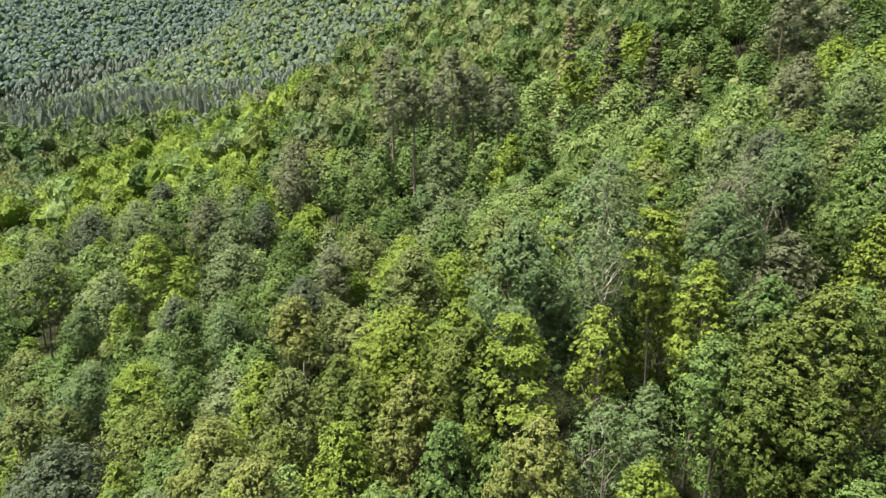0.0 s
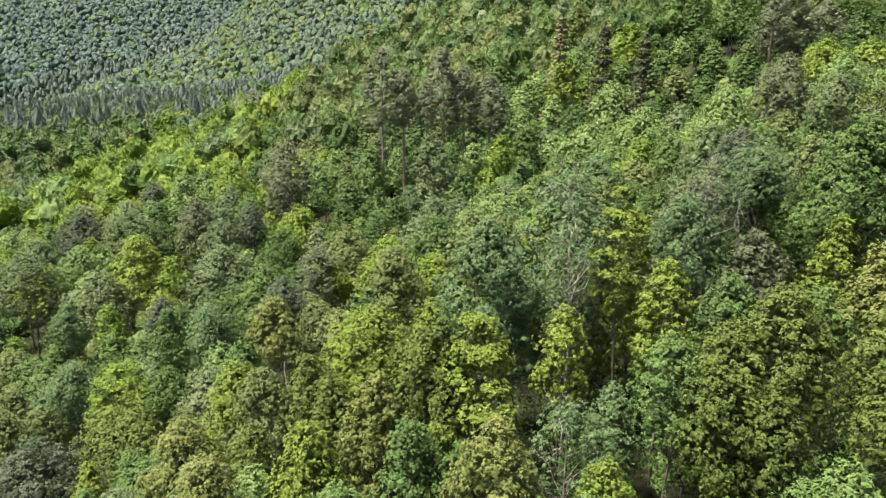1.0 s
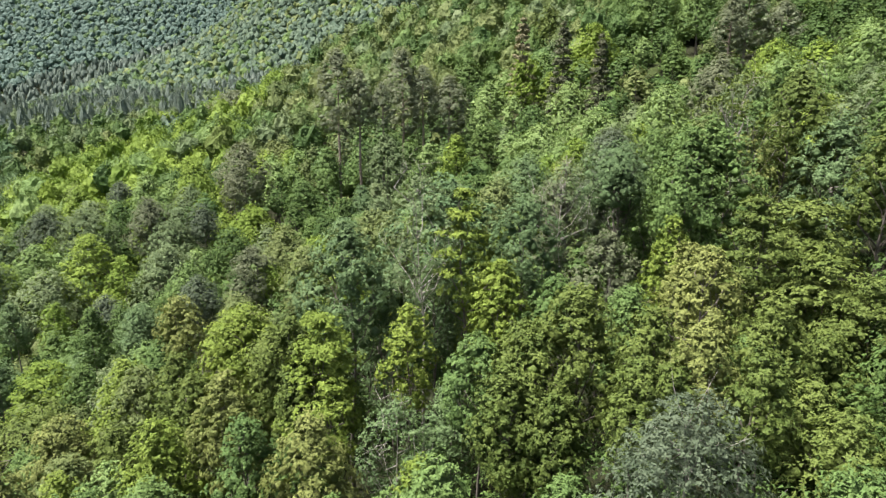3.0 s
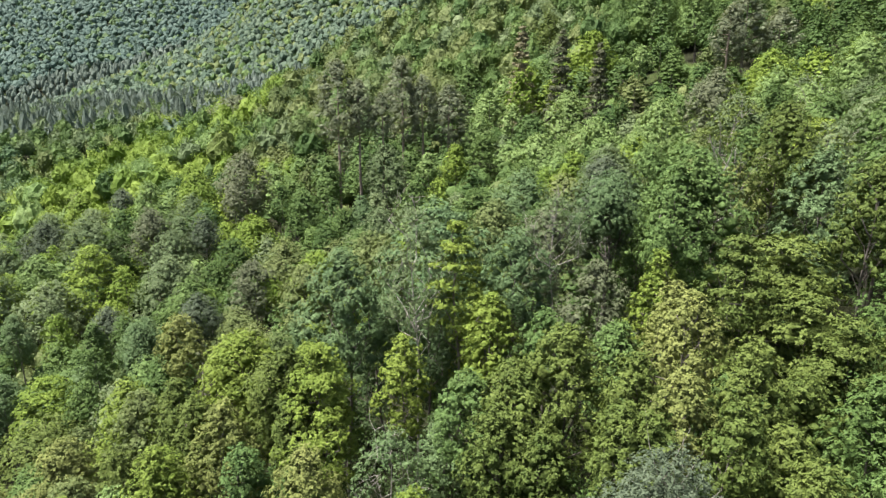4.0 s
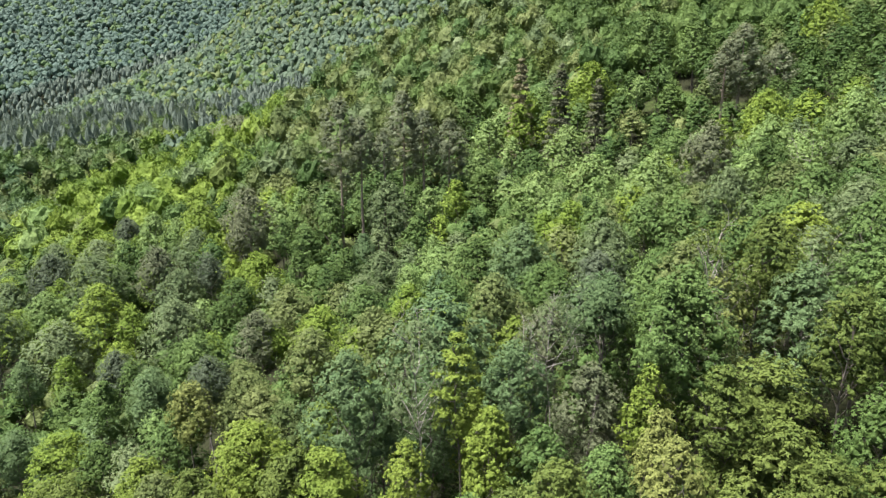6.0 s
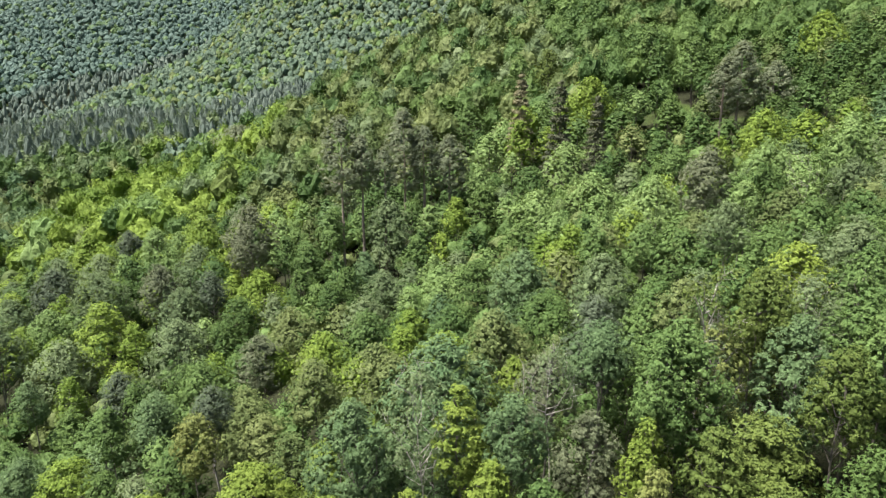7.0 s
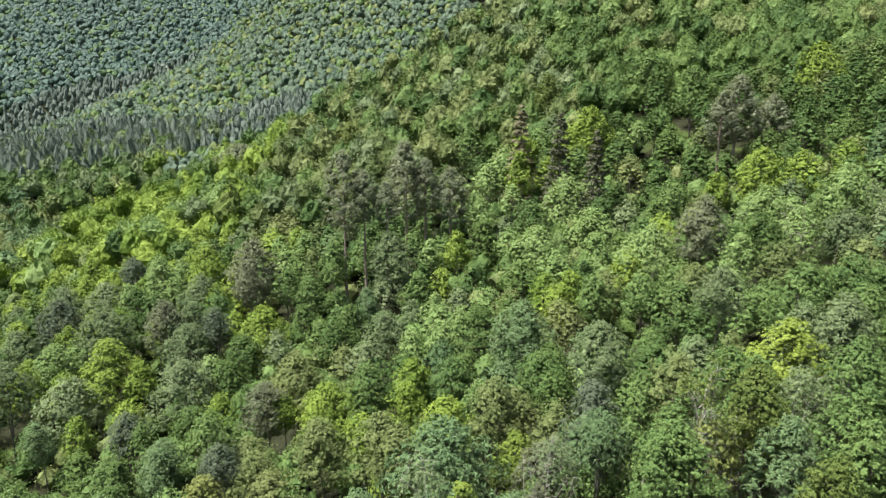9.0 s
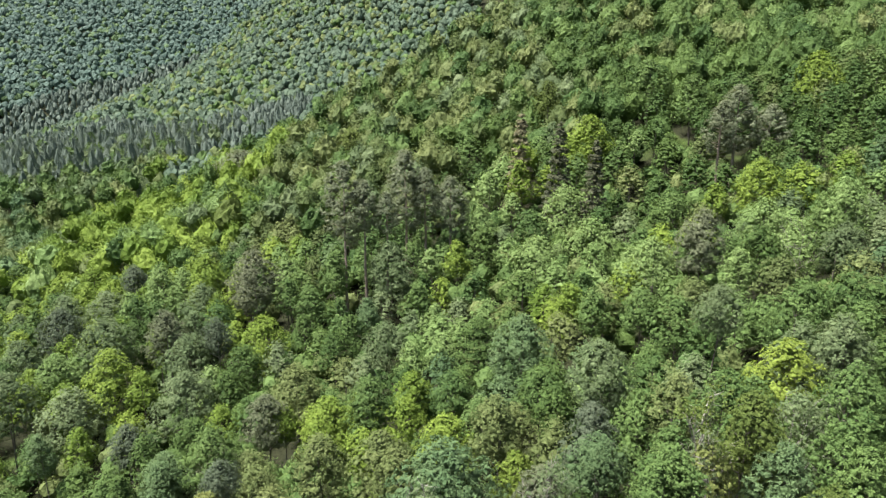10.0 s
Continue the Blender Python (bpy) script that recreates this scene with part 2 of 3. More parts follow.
def crown_skin(h, r, deep, count, size, point=0.2, narrow=0.7, body=0.86, lumps=5.0, ball=DOME, faces=DOME_FACES, ragged=0.13):
    """A whole crown: leaves over a lumpy rounded surface, and the dense mass of foliage under them."""
    low, high = unit(rng.normal(size=(3, 3))).T * 3.2, unit(rng.normal(size=(4, 3))).T * lumps
    at_low, at_high = rng.uniform(0, 6.28, 3), rng.uniform(0, 6.28, 4)

    def swell(d):
        b = 0.66 + 0.09 * np.sin(d @ low + at_low).sum(1) + 0.34 * np.abs(np.sin(d @ high[:, :2] + at_high[:2])).mean(1) + 0.20 * np.abs(np.sin(d @ high[:, 2:] * 1.9 + at_high[2:])).mean(1)
        p = d * b[:, None] * (r, r, deep / 2)
        p[:, :2] *= (1 - point * np.clip(d[:, 2:3], 0, 1) ** 2 * 0.7) * np.where(d[:, 2:3] < 0, 1 + 0.35 * d[:, 2:3], 1)
        return p + (0, 0, h - deep / 2)

    d = rng.normal(size=(count, 3))
    d[:, 2] = d[:, 2] * 0.8 + 0.3
    d = unit(d)
    where = swell(d)
    t1 = unit(np.cross(d, (0.3, 0.2, 0.93)))
    t2 = np.cross(d, t1)
    facing = unit(np.cross(swell(unit(d + 0.06 * t1)) - where, swell(unit(d + 0.06 * t2)) - where))
    facing *= np.sign((facing * d).sum(1, keepdims=True))
    centre = np.array((0, 0, h - deep / 2))
    where = (where - centre) * rng.uniform(0.82, 1.1, count)[:, None] + centre + rng.normal(size=(count, 3)) * 0.03 * r
    up = unit(facing + (0, 0, 0.12) + rng.normal(size=(count, 3)) * 0.36)
    tip = unit(np.cross(up, rng.normal(size=(count, 3))) + (0, 0, -0.2))
    side = unit(np.cross(up, tip))
    s = (size * rng.uniform(0.65, 1.4, count))[:, None]
    v = np.stack([where - tip * s * 0.5 + side * s * narrow * 0.55, where + tip * s * 0.6, where - tip * s * 0.5 - side * s * narrow * 0.55], 1).reshape(-1, 3)
    return joined([(v, np.arange(count)[:, None] * 3 + np.array((0, 1, 2))), ((swell(ball) - centre) * body * rng.uniform(1 - ragged, 1 + ragged, (len(ball), 1)) + centre, faces)])


def heart(h, r, deep, count, size):
    """The dark inner foliage of a crown: large overlapping sprays of leaves."""
    k = np.arange(5)
    where = np.column_stack([0.22 * r * np.cos(k * 2.4), 0.22 * r * np.sin(k * 2.4), h - 0.3 * r - deep * (0.14 + 0.17 * k)])
    return leaves(where, np.full(5, 0.42 * r), count, size, flat=1.0, lift=0.2, narrow=0.8, inner=0.1)


def crown_form(h, r, deep, n, point=0.2, layered=False, lump=1.0):
    """Boughs over a crown of radius r that ends at height h: centres, radii, outward directions. point: 0 a dome, 1 a steeple."""
    k = np.arange(n)
    t = np.clip((k + rng.uniform(0.1, 0.9, n)) / n, 0, 1) ** 0.85
    a = k * 2.39996 + rng.uniform(-0.5, 0.5, n)
    if layered:
        t = np.clip(np.round(t * 6) / 6 + rng.uniform(-0.03, 0.03, n), 0, 1)
    low, rise = 0.36, np.clip((t - 0.36) / 0.64, 0, 1)
    dome = np.sqrt(np.maximum(0.0, 1 - rise**2.2)) * (1 - point) + (1 - rise) * point
    wide = np.where(t < low, 0.5 + 0.5 * np.sqrt(t / low), dome)
    size = r * rng.uniform(0.7, 1.25, n) * min(0.5, 2.35 / math.sqrt(n)) * (1.15 if layered else 1.0) * lump
    phase = rng.uniform(0, 6.28, 3)
    lumpy = 1 + 0.13 * np.sin(a * 2 + phase[0]) + 0.11 * np.sin(a * 3 + t * 7 + phase[1]) + rng.uniform(-0.16, 0.06, n)
    out = np.maximum(0.04 * r, r * wide * lumpy - size * 0.75)
    z = h - deep + t * (deep - size * 0.75) + 0.05 * r * np.sin(a + phase[2])
    where = np.stack([out * np.cos(a), out * np.sin(a), z], -1)
    away = unit(np.stack([wide * np.cos(a), wide * np.sin(a), (t - 0.42) * 1.5], -1))
    return where, size, away


def boughs(where, size, away, count, leaf, bunch=6, narrow=0.7, flat=0.75, lift=0.35, rough=0.28, whole=0.45):
    """Leaves in bunches over the boughs of a crown; also one shade value for each corner."""
    n = max(1, count // bunch)
    which = rng.choice(len(where), n, p=size**2 / np.sum(size**2))
    d = unit(rng.normal(size=(n, 3)) + away[which] * 0.75 + (0, 0, 0.35))
    centre = where[which] + d * (size[which] * rng.uniform(0.62, 1.1, n))[:, None] * (1, 1, flat)
    facing = unit(d * (1.05 - whole) + away[which] * whole + (0, 0, lift) + rng.normal(size=(n, 3)) * 0.16)
    shade = rng.normal(size=len(where))[which] * 0.10 + rng.normal(size=n) * 0.10
    centre, facing, shade = np.repeat(centre, bunch, 0), np.repeat(facing, bunch, 0), np.repeat(shade, bunch)
    m = n * bunch
    ray = unit(np.cross(facing, rng.normal(size=(m, 3))))
    pos = centre + ray * (leaf * rng.uniform(0.25, 1.25, m))[:, None] + facing * (leaf * rng.uniform(-0.45, 0.45, m))[:, None]
    up = unit(facing + rng.normal(size=(m, 3)) * rough)
    tip = unit(ray - up * (ray * up).sum(1, keepdims=True) + (0, 0, -0.18))
    side = unit(np.cross(up, tip))
    s = (leaf * rng.uniform(0.65, 1.35, m))[:, None]
    v = np.stack([pos - tip * s * 0.5 + side * s * narrow * 0.55, pos + tip * s * 0.6, pos - tip * s * 0.5 - side * s * narrow * 0.55], 1).reshape(-1, 3)
    return (v, np.arange(m)[:, None] * 3 + np.array((0, 1, 2))), np.repeat(shade, 3)


def leaf_length(y):
    """Leaves grow coarser up the slope."""
    return float(np.interp(y, (10, 25, 45, 80, 130, 300), (0.095, 0.11, 0.14, 0.19, 0.27, 0.6)))


def limb_path(stem, h, goal):
    """A limb from the stem to a clump."""
    z0 = max(0.2 * h, goal[2] - 0.75 * math.hypot(goal[0], goal[1]) - 0.08 * h)
    start = np.array([np.interp(z0, stem[:, 2], stem[:, 0]), np.interp(z0, stem[:, 2], stem[:, 1]), z0])
    mid = start * 0.45 + goal * 0.55 + rng.normal(size=3) * 0.05 * h * 0.5 + (0, 0, -0.03 * h)
    return np.stack([start, mid, goal])


def stem_path(h, lean=0.04):
    t = np.linspace(0, 1, 6)
    bend = np.cumsum(rng.normal(size=(6, 2)) * lean * h * 0.3, axis=0)
    bend -= bend[0]
    return np.column_stack([bend[:, 0], bend[:, 1], -0.3 + t * (h + 0.3)])


def thing(name, x, y, label, category, group):
    e = new(name)
    e.location = (x, y, float(ground_height(x, y)))
    e.empty_display_size = 0.5
    return tagged(e, label, category, group)


def under(ob, parent, label=""):
    ob.parent = parent
    return tagged(ob, label)


WORDS = {
    "lime": "bright yellow-green broadleaf tree with dense fresh leaves on the slope",
    "green": "mid-green broadleaf tree with a full rounded crown in the wood",
    "dark": "dark green broadleaf tree with a shaded dense crown",
    "grey": "grey-green broadleaf tree with a loose crown and pale twigs",
    "olive": "olive-green broadleaf tree with yellowish shoots at its tips",
    "blue": "cool blue-green broadleaf tree with soft feathery leaves",
    "pale": "pale lime-green bushy tree with a light rounded crown",
    "silver": "silvery grey-green willow with fine leaves and pale branches",
    "moss": "dull moss-green broadleaf tree with a rounded crown",
    "gold": "yellow-green broadleaf tree with broad tiers of fresh leaves",
    "dusk": "brownish grey-green broadleaf tree with thin twiggy foliage",
    "neon": "vivid yellow-green broadleaf tree with spreading flat boughs",
    "tan": "tan-green flowering broadleaf tree with yellowish bunches of leaves",
}
PLACED = []      # x, y, radius, tone, height of the trees that stand so far


def twigs(path, n, reach):
    """Bare twigs that stand off a limb."""
    out = []
    for _ in range(n):
        s = rng.uniform(0.3, 1.1)
        p0 = path[1] * (1 - s) + path[2] * s
        p2 = p0 + unit(rng.normal(size=3) + unit(path[2] - path[0]) * 1.2 + (0, 0, 0.4)) * reach * rng.uniform(0.5, 1.2)
        out.append(tube(np.stack([p0, (p0 + p2) / 2 + rng.normal(size=3) * 0.08 * reach, p2]), (0.011, 0.008, 0.003), 3))
    return out


def broadleaf(tone, x, y, top, r, loose=0.0, point=None, layered=False, tall=1.0, cover=0.72):
    """A broadleaf tree with trunk, main limbs and a crown of boughs covered with bunches of leaves."""
    base = float(ground_height(x, y))
    h = max(top - base, 1.3 * r, 3.0)
    tree = thing("willow_tree" if tone == "silver" else "broadleaf_tree", x, y, WORDS[tone], "tree", "woodland trees")
    r *= float(np.interp(y, (40, 60), (1.18, 1.06)))
    deep = min(0.92 * h, 2.1 * r * tall * (1.3 if y < 45 else 1.0))
    n = int(np.clip((40 if y < 45 else 44) * (deep / (2.2 * r)) * (0.7 + 0.12 * r), 30, 90))
    fine = tone in ("grey", "silver", "blue", "dusk")
    skin = PALE_BARK if tone == "silver" or loose > 0.4 else GREY_BARK
    where, size, away = crown_form(h, r, deep, n, rng.uniform(0.05, 0.4) if point is None else point, layered)
    stem = stem_path(h * 0.9)
    thick = (0.035 + 0.006 * h) * (0.8 + 0.1 * r) * (0.7 if loose > 0.2 else 1.0)
    pieces = [tube(stem, np.linspace(thick, 0.12 * thick, 6), 7)]
    order = rng.permutation(n)
    for i in order[9:20 if y < 50 else 12]:
        path = limb_path(stem, h, where[i])
        pieces.append(tube(path, (0.32 * thick, 0.18 * thick, 0.05 * thick), 4))
        pieces.extend(twigs(path, int(12 * loose), 0.45 * r))
    v, f = joined(pieces)
    under(mesh_object("trunk", v, [f], [skin], smooth=True), tree)
    for i in order[:4 if loose < 0.4 else 9]:
        path = limb_path(stem, h, where[i] * (1.0 + 0.35 * loose, 1.0 + 0.35 * loose, 1.02 + 0.08 * loose))
        v, f = joined([tube(path, (0.5 * thick, 0.3 * thick, 0.08 * thick), 5), *twigs(path, int(16 * loose), 0.5 * r)])
        under(mesh_object("limb", v, [f], [skin], smooth=True), tree)
    leaf = leaf_length(y) * (0.82 if fine else 1.0)
    narrow = 0.5 if fine else 0.72
    area = 12.57 * r * 0.5 * deep * 0.85
    leaf = max(leaf, math.sqrt(cover * area / (0.6 * narrow * (45000 if y < 16 else 12000 if y < 45 else 8500))))
    count = int(cover * area / (0.6 * narrow * leaf**2) * (1 - 1.2 * loose))
    (v, f), shade = boughs(where, size, away, count, leaf, 7 if y < 50 else 5, narrow, 0.36 if layered else 0.75, 0.6 if layered else 0.3)
    pieces = [(v, f)]
    if loose < 0.2:
        pieces.append(masses(where * (0.9, 0.9, 1) + (0, 0, -0.1 * r), np.minimum(size * 0.46, 0.6), 0.25, 0.4 if layered else 0.8, True))
        pieces.append(heart(h - 0.1 * r, 0.8 * r, 0.9 * deep, 420, min(0.06 * r, 1.6 * leaf)))
    v, f = joined(pieces)
    tones = np.clip(rng.uniform(0.35, 0.8) + np.concatenate([shade, np.zeros(len(v) - len(shade))]), 0, 1)
    under(mesh_object("crown", v, [f], [LEAF[tone]], tones=tones, smooth=True), tree)
    PLACED.append((x, y, r * (0.6 if loose > 0.4 else 1), tone, h, top))
    return tree


def pine(x, y, top, r):
    """A tall pine: a long bare stem, a rounded crown of upturned plumes, a few lower branches."""
    base = float(ground_height(x, y))
    h = top - base
    tree = thing("pine_tree", x, y, "tall grey-green pine with a bare reddish-grey trunk", "pine tree", "pines on the slope")
    deep = min(0.62 * h, 3.4 * r)
    where, size, away = crown_form(h, r * 1.08, deep, 64, 0.3, lump=0.85)
    stem = stem_path(h * 0.97, 0.012)
    pieces = [tube(stem, np.linspace(0.34, 0.08, 6), 7)]
    for c in where[::3]:
        z = c[2] - 0.25 * math.hypot(c[0], c[1])
        foot = np.array([np.interp(z, stem[:, 2], stem[:, 0]), np.interp(z, stem[:, 2], stem[:, 1]), z])
        pieces.append(tube(np.stack([foot, foot * 0.5 + c * 0.5 - (0, 0, 0.1), c]), (0.07, 0.05, 0.02), 4))
    for k in range(9):
        z, a = h - deep - rng.uniform(0, 0.2) * h, rng.uniform(0, 6.28)
        foot = np.array([np.interp(z, stem[:, 2], stem[:, 0]), np.interp(z, stem[:, 2], stem[:, 1]), z])
        end = foot + np.array([math.cos(a), math.sin(a), -0.05]) * rng.uniform(0.8, 2.0)
        pieces.append(tube(np.stack([foot, (foot + end) / 2, end]), (0.045, 0.03, 0.01), 4))
    v, f = joined(pieces)
    under(mesh_object("trunk", v, [f], [PINE_BARK], smooth=True), tree)
    count = int(1.6 * 12.57 * r * 0.5 * deep / 0.05)
    (v, f), shade = boughs(where, size, away, min(count, 11000), 0.30 if y < 150 else 0.5, 8, 0.32, 0.75, 0.3, 0.4)
    v, f = joined([(v, f), masses(where * (0.85, 0.85, 1) + (0, 0, -0.2), size * 0.62, 0.3, 0.7, True)])
    tones = np.clip(rng.uniform(0.35, 0.65) + np.concatenate([shade, np.zeros(len(v) - len(shade))]), 0, 1)
    under(mesh_object("crown", v, [f], [NEEDLE], tones=tones, smooth=True), tree)
    PLACED.append((x, y, r * 0.7, "pine", h, top))
    return tree


def conifer(x, y, top, r, dull=0.15):
    """A conical conifer with drooping tiers; brown needles where it is dying."""
    base = float(ground_height(x, y))
    h = top - base
    words = "dull grey-brown conifer with drooping tiers of needles" if dull < 0.5 else "dying conifer with tan drooping tiers of needles"
    tree = thing("conifer_tree", x, y, words, "conifer tree", "conifers on the slope")
    tufts = 150
    t = np.sort(rng.uniform(0, 1, tufts)) ** 0.9
    tier = np.round(t * 11) / 11 * 0.35 + t * 0.65
    a = np.arange(tufts) * 2.39996
    out = 0.8 * r * (1.0 - 0.97 * tier) ** 0.8 * np.sqrt(rng.uniform(0.15, 1.0, tufts))
    where = np.stack([out * np.cos(a), out * np.sin(a), h * (0.12 + 0.86 * tier) - 0.25 * out], -1)
    v, f = joined([leaves(where, 0.2 * r * (1.15 - 0.6 * tier), 7000, 0.5, False, 0.45, 0.5, 0.4, 0.2), heart(h, 0.4 * r, 0.75 * h, 150, 0.2 * r)])
    stem = stem_path(h, 0.008)
    pieces = [tube(stem, np.linspace(0.22, 0.02, 6), 6)]
    for c in where[::4]:
        pieces.append(tube(np.stack([(0, 0, c[2] + 0.15), c * (0.5, 0.5, 1) + (0, 0, 0.1), c]), (0.05, 0.035, 0.01), 4))
    tv, tf = joined(pieces)
    under(mesh_object("trunk", tv, [tf], [GREY_BARK], smooth=True), tree)
    under(mesh_object("crown", v, [f], [BROWN], tones=np.full(len(v), dull)), tree)
    PLACED.append((x, y, r * 0.85, "pine", h, top))
    return tree


def dead(x, y, top, r):
    """A bare tree: forking pale limbs and twigs with a few leaves left."""
    base = float(ground_height(x, y))
    h = top - base
    tree = thing("dead_tree", x, y, "nearly bare tree with pale forking branches and few leaves", "tree", "bare trees")
    stem = stem_path(h * 0.85, 0.06)
    v, f = tube(stem, np.linspace(0.08, 0.015, 6), 7)
    under(mesh_object("trunk", v, [f], [GREY_BARK], smooth=True), tree)
    ends = []
    for i in range(11):
        a, t = i * 2.4 + rng.uniform(-0.3, 0.3), rng.uniform(0.35, 1.0)
        goal = np.array([math.cos(a) * r * (1.15 - 0.6 * t), math.sin(a) * r * (1.15 - 0.6 * t), h * (0.55 + 0.45 * t)])
        path = limb_path(stem, h, goal)
        pieces = [tube(path, (0.055, 0.036, 0.012), 5)]
        for j in range(7):
            s = rng.uniform(0.35, 1)
            p0 = path[1] * (1 - s) + path[2] * s
            p2 = p0 + unit(rng.normal(size=3) + (goal - path[0]) * 0.4 + (0, 0, 0.5)) * rng.uniform(0.5, 1.1)
            pieces.append(tube(np.stack([p0, (p0 + p2) / 2 + rng.normal(size=3) * 0.06, p2]), (0.012, 0.008, 0.003), 3))
            ends.append(p2)
        v, f = joined(pieces)
        under(mesh_object("limb", v, [f], [PALE_BARK], smooth=True), tree)
    ends = np.array(ends)
    v, f = leaves(ends, np.full(len(ends), 0.35), 900, 0.2, True)
    under(mesh_object("crown", v, [f], [LEAF["olive"]], tones=np.full(len(v), rng.uniform())), tree)
    PLACED.append((x, y, r * 0.8, "grey", h, top))
    return tree


# ---- the trees that can be told apart, nearest first ----
broadleaf("green", 9.9, 10.9, 27.4, 0.9)
broadleaf("silver", 16.6, 14.2, 27.2, 3.1, loose=0.25)
broadleaf("olive", 20.1, 17.6, 26.9, 1.1)
broadleaf("olive", 17.6, 18.5, 26.0, 1.1)
broadleaf("olive", 22.3, 18.5, 25.5, 1.1)
broadleaf("olive", 16.8, 19.0, 26.0, 1.3)
broadleaf("tan", -6.5, 19.3, 22.3, 1.3)
broadleaf("tan", 18.9, 19.4, 27.1, 1.3)
broadleaf("olive", 21.8, 20.5, 27.7, 1.4)
broadleaf("olive", 17.7, 21.0, 27.1, 1.2)
broadleaf("olive", 14.5, 21.6, 23.4, 1.3)
broadleaf("tan", 20.1, 22.4, 29.0, 1.3)
broadleaf("olive", 12.7, 22.6, 24.2, 1.6)
broadleaf("olive", 27.3, 23.5, 27.7, 1.9, layered=True)
broadleaf("olive", 15.6, 23.6, 27.2, 1.9)
broadleaf("olive", 13.5, 23.7, 25.5, 2.0, tall=1.2)
broadleaf("gold", 9.0, 24.4, 18.8, 1.2)
broadleaf("tan", 4.2, 24.5, 20.9, 2.0, tall=1.2)
broadleaf("green", 11.5, 24.5, 24.7, 1.5)
broadleaf("olive", 26.4, 25.6, 28.1, 2.6, layered=True)
broadleaf("tan", 20.8, 26.3, 28.2, 1.5, point=0.75, tall=1.3)
broadleaf("green", 18.4, 26.4, 26.2, 1.6)
broadleaf("blue", 7.8, 26.8, 20.4, 1.9, loose=0.45)
broadleaf("olive", 23.9, 26.8, 30.3, 1.5, layered=True)
broadleaf("olive", 27.0, 28.4, 30.2, 3.3, layered=True)
broadleaf("green", 15.5, 28.5, 26.1, 1.3)
broadleaf("olive", 31.4, 29.3, 33.4, 1.8)
broadleaf("gold", 12.9, 29.6, 26.5, 1.7, tall=1.2)
broadleaf("gold", -5.4, 29.7, 17.5, 2.5, tall=1.1)
broadleaf("olive", 2.1, 30.1, 20.2, 1.3, tall=1.3)
broadleaf("tan", -1.7, 30.4, 20.1, 1.8, tall=1.3)
broadleaf("gold", 3.6, 30.5, 23.6, 2.3, layered=True, tall=1.2)
broadleaf("gold", 21.6, 30.6, 28.5, 1.4, point=0.75, tall=1.2)
broadleaf("green", 34.6, 31.6, 34.4, 1.6)
broadleaf("blue", 14.4, 31.7, 29.5, 1.7)
broadleaf("olive", 1.8, 31.7, 22.7, 1.2, tall=1.5)
broadleaf("olive", 1.0, 32.0, 22.0, 1.9)
broadleaf("gold", 11.2, 32.6, 29.6, 1.4, layered=True, tall=1.5)
broadleaf("green", 23.0, 32.7, 32.7, 1.9)
broadleaf("grey", 8.8, 33.3, 30.3, 1.9, loose=0.45, tall=1.2)
broadleaf("blue", 31.0, 33.4, 33.4, 2.3, tall=1.15)
broadleaf("green", 24.3, 33.5, 33.2, 2.5)
broadleaf("olive", -4.7, 33.7, 18.4, 1.7)
broadleaf("green", 35.1, 34.0, 34.9, 2.0)
broadleaf("blue", 4.4, 34.8, 27.5, 2.4)
broadleaf("olive", -6.2, 35.0, 19.1, 1.8)
broadleaf("tan", 27.0, 35.2, 32.4, 2.5, loose=0.45, tall=1.3)
broadleaf("grey", 17.2, 35.7, 30.6, 1.8, loose=0.45, tall=0.62)
broadleaf("olive", 30.0, 35.9, 35.7, 2.0)
broadleaf("tan", -14.7, 36.2, 14.2, 2.7)
broadleaf("gold", -2.2, 36.5, 21.7, 2.3)
broadleaf("dusk", 16.8, 37.2, 29.4, 1.7)
broadleaf("blue", 20.6, 37.7, 31.7, 2.1, tall=0.62)
broadleaf("moss", -10.0, 37.7, 17.0, 2.2, tall=1.2)
broadleaf("green", 37.7, 38.1, 36.6, 2.2)
broadleaf("grey", 34.3, 38.3, 34.5, 2.2, loose=0.45)
broadleaf("gold", -3.7, 38.4, 20.7, 2.8)
broadleaf("silver", -27.5, 39.5, 10.3, 4.0)
broadleaf("blue", 10.2, 40.7, 29.2, 4.4)
broadleaf("silver", 20.9, 41.0, 32.2, 2.2)
broadleaf("gold", -13.0, 41.5, 15.7, 2.9)
broadleaf("green", 31.3, 42.7, 34.1, 2.4)
broadleaf("gold", 15.7, 44.2, 26.1, 1.8)
broadleaf("moss", 6.1, 45.6, 25.8, 1.9)
broadleaf("moss", -34.2, 46.0, 9.6, 2.3)
broadleaf("moss", 29.6, 47.7, 31.2, 2.4)
broadleaf("neon", 38.6, 47.9, 34.5, 2.7, layered=True)
broadleaf("grey", 43.1, 48.1, 36.3, 2.6)
broadleaf("green", 26.8, 48.3, 29.4, 2.2)
broadleaf("moss", 4.5, 48.7, 25.3, 2.8)
broadleaf("tan", -12.7, 50.9, 17.4, 2.3)
broadleaf("moss", 14.6, 50.9, 27.5, 2.5)
broadleaf("olive", -26.6, 51.3, 8.0, 5.9, layered=True)
broadleaf("lime", 10.2, 52.6, 24.9, 2.7)
broadleaf("dark", -23.3, 53.2, 9.9, 2.2)
broadleaf("grey", 24.7, 54.0, 31.8, 2.9)
broadleaf("green", 49.1, 54.7, 35.0, 2.4)
broadleaf("moss", -2.6, 56.2, 20.5, 3.2)
broadleaf("silver", -13.1, 56.2, 17.6, 2.2)
broadleaf("moss", -38.4, 57.3, 3.6, 2.3)
broadleaf("grey", 37.1, 57.8, 35.9, 2.2)
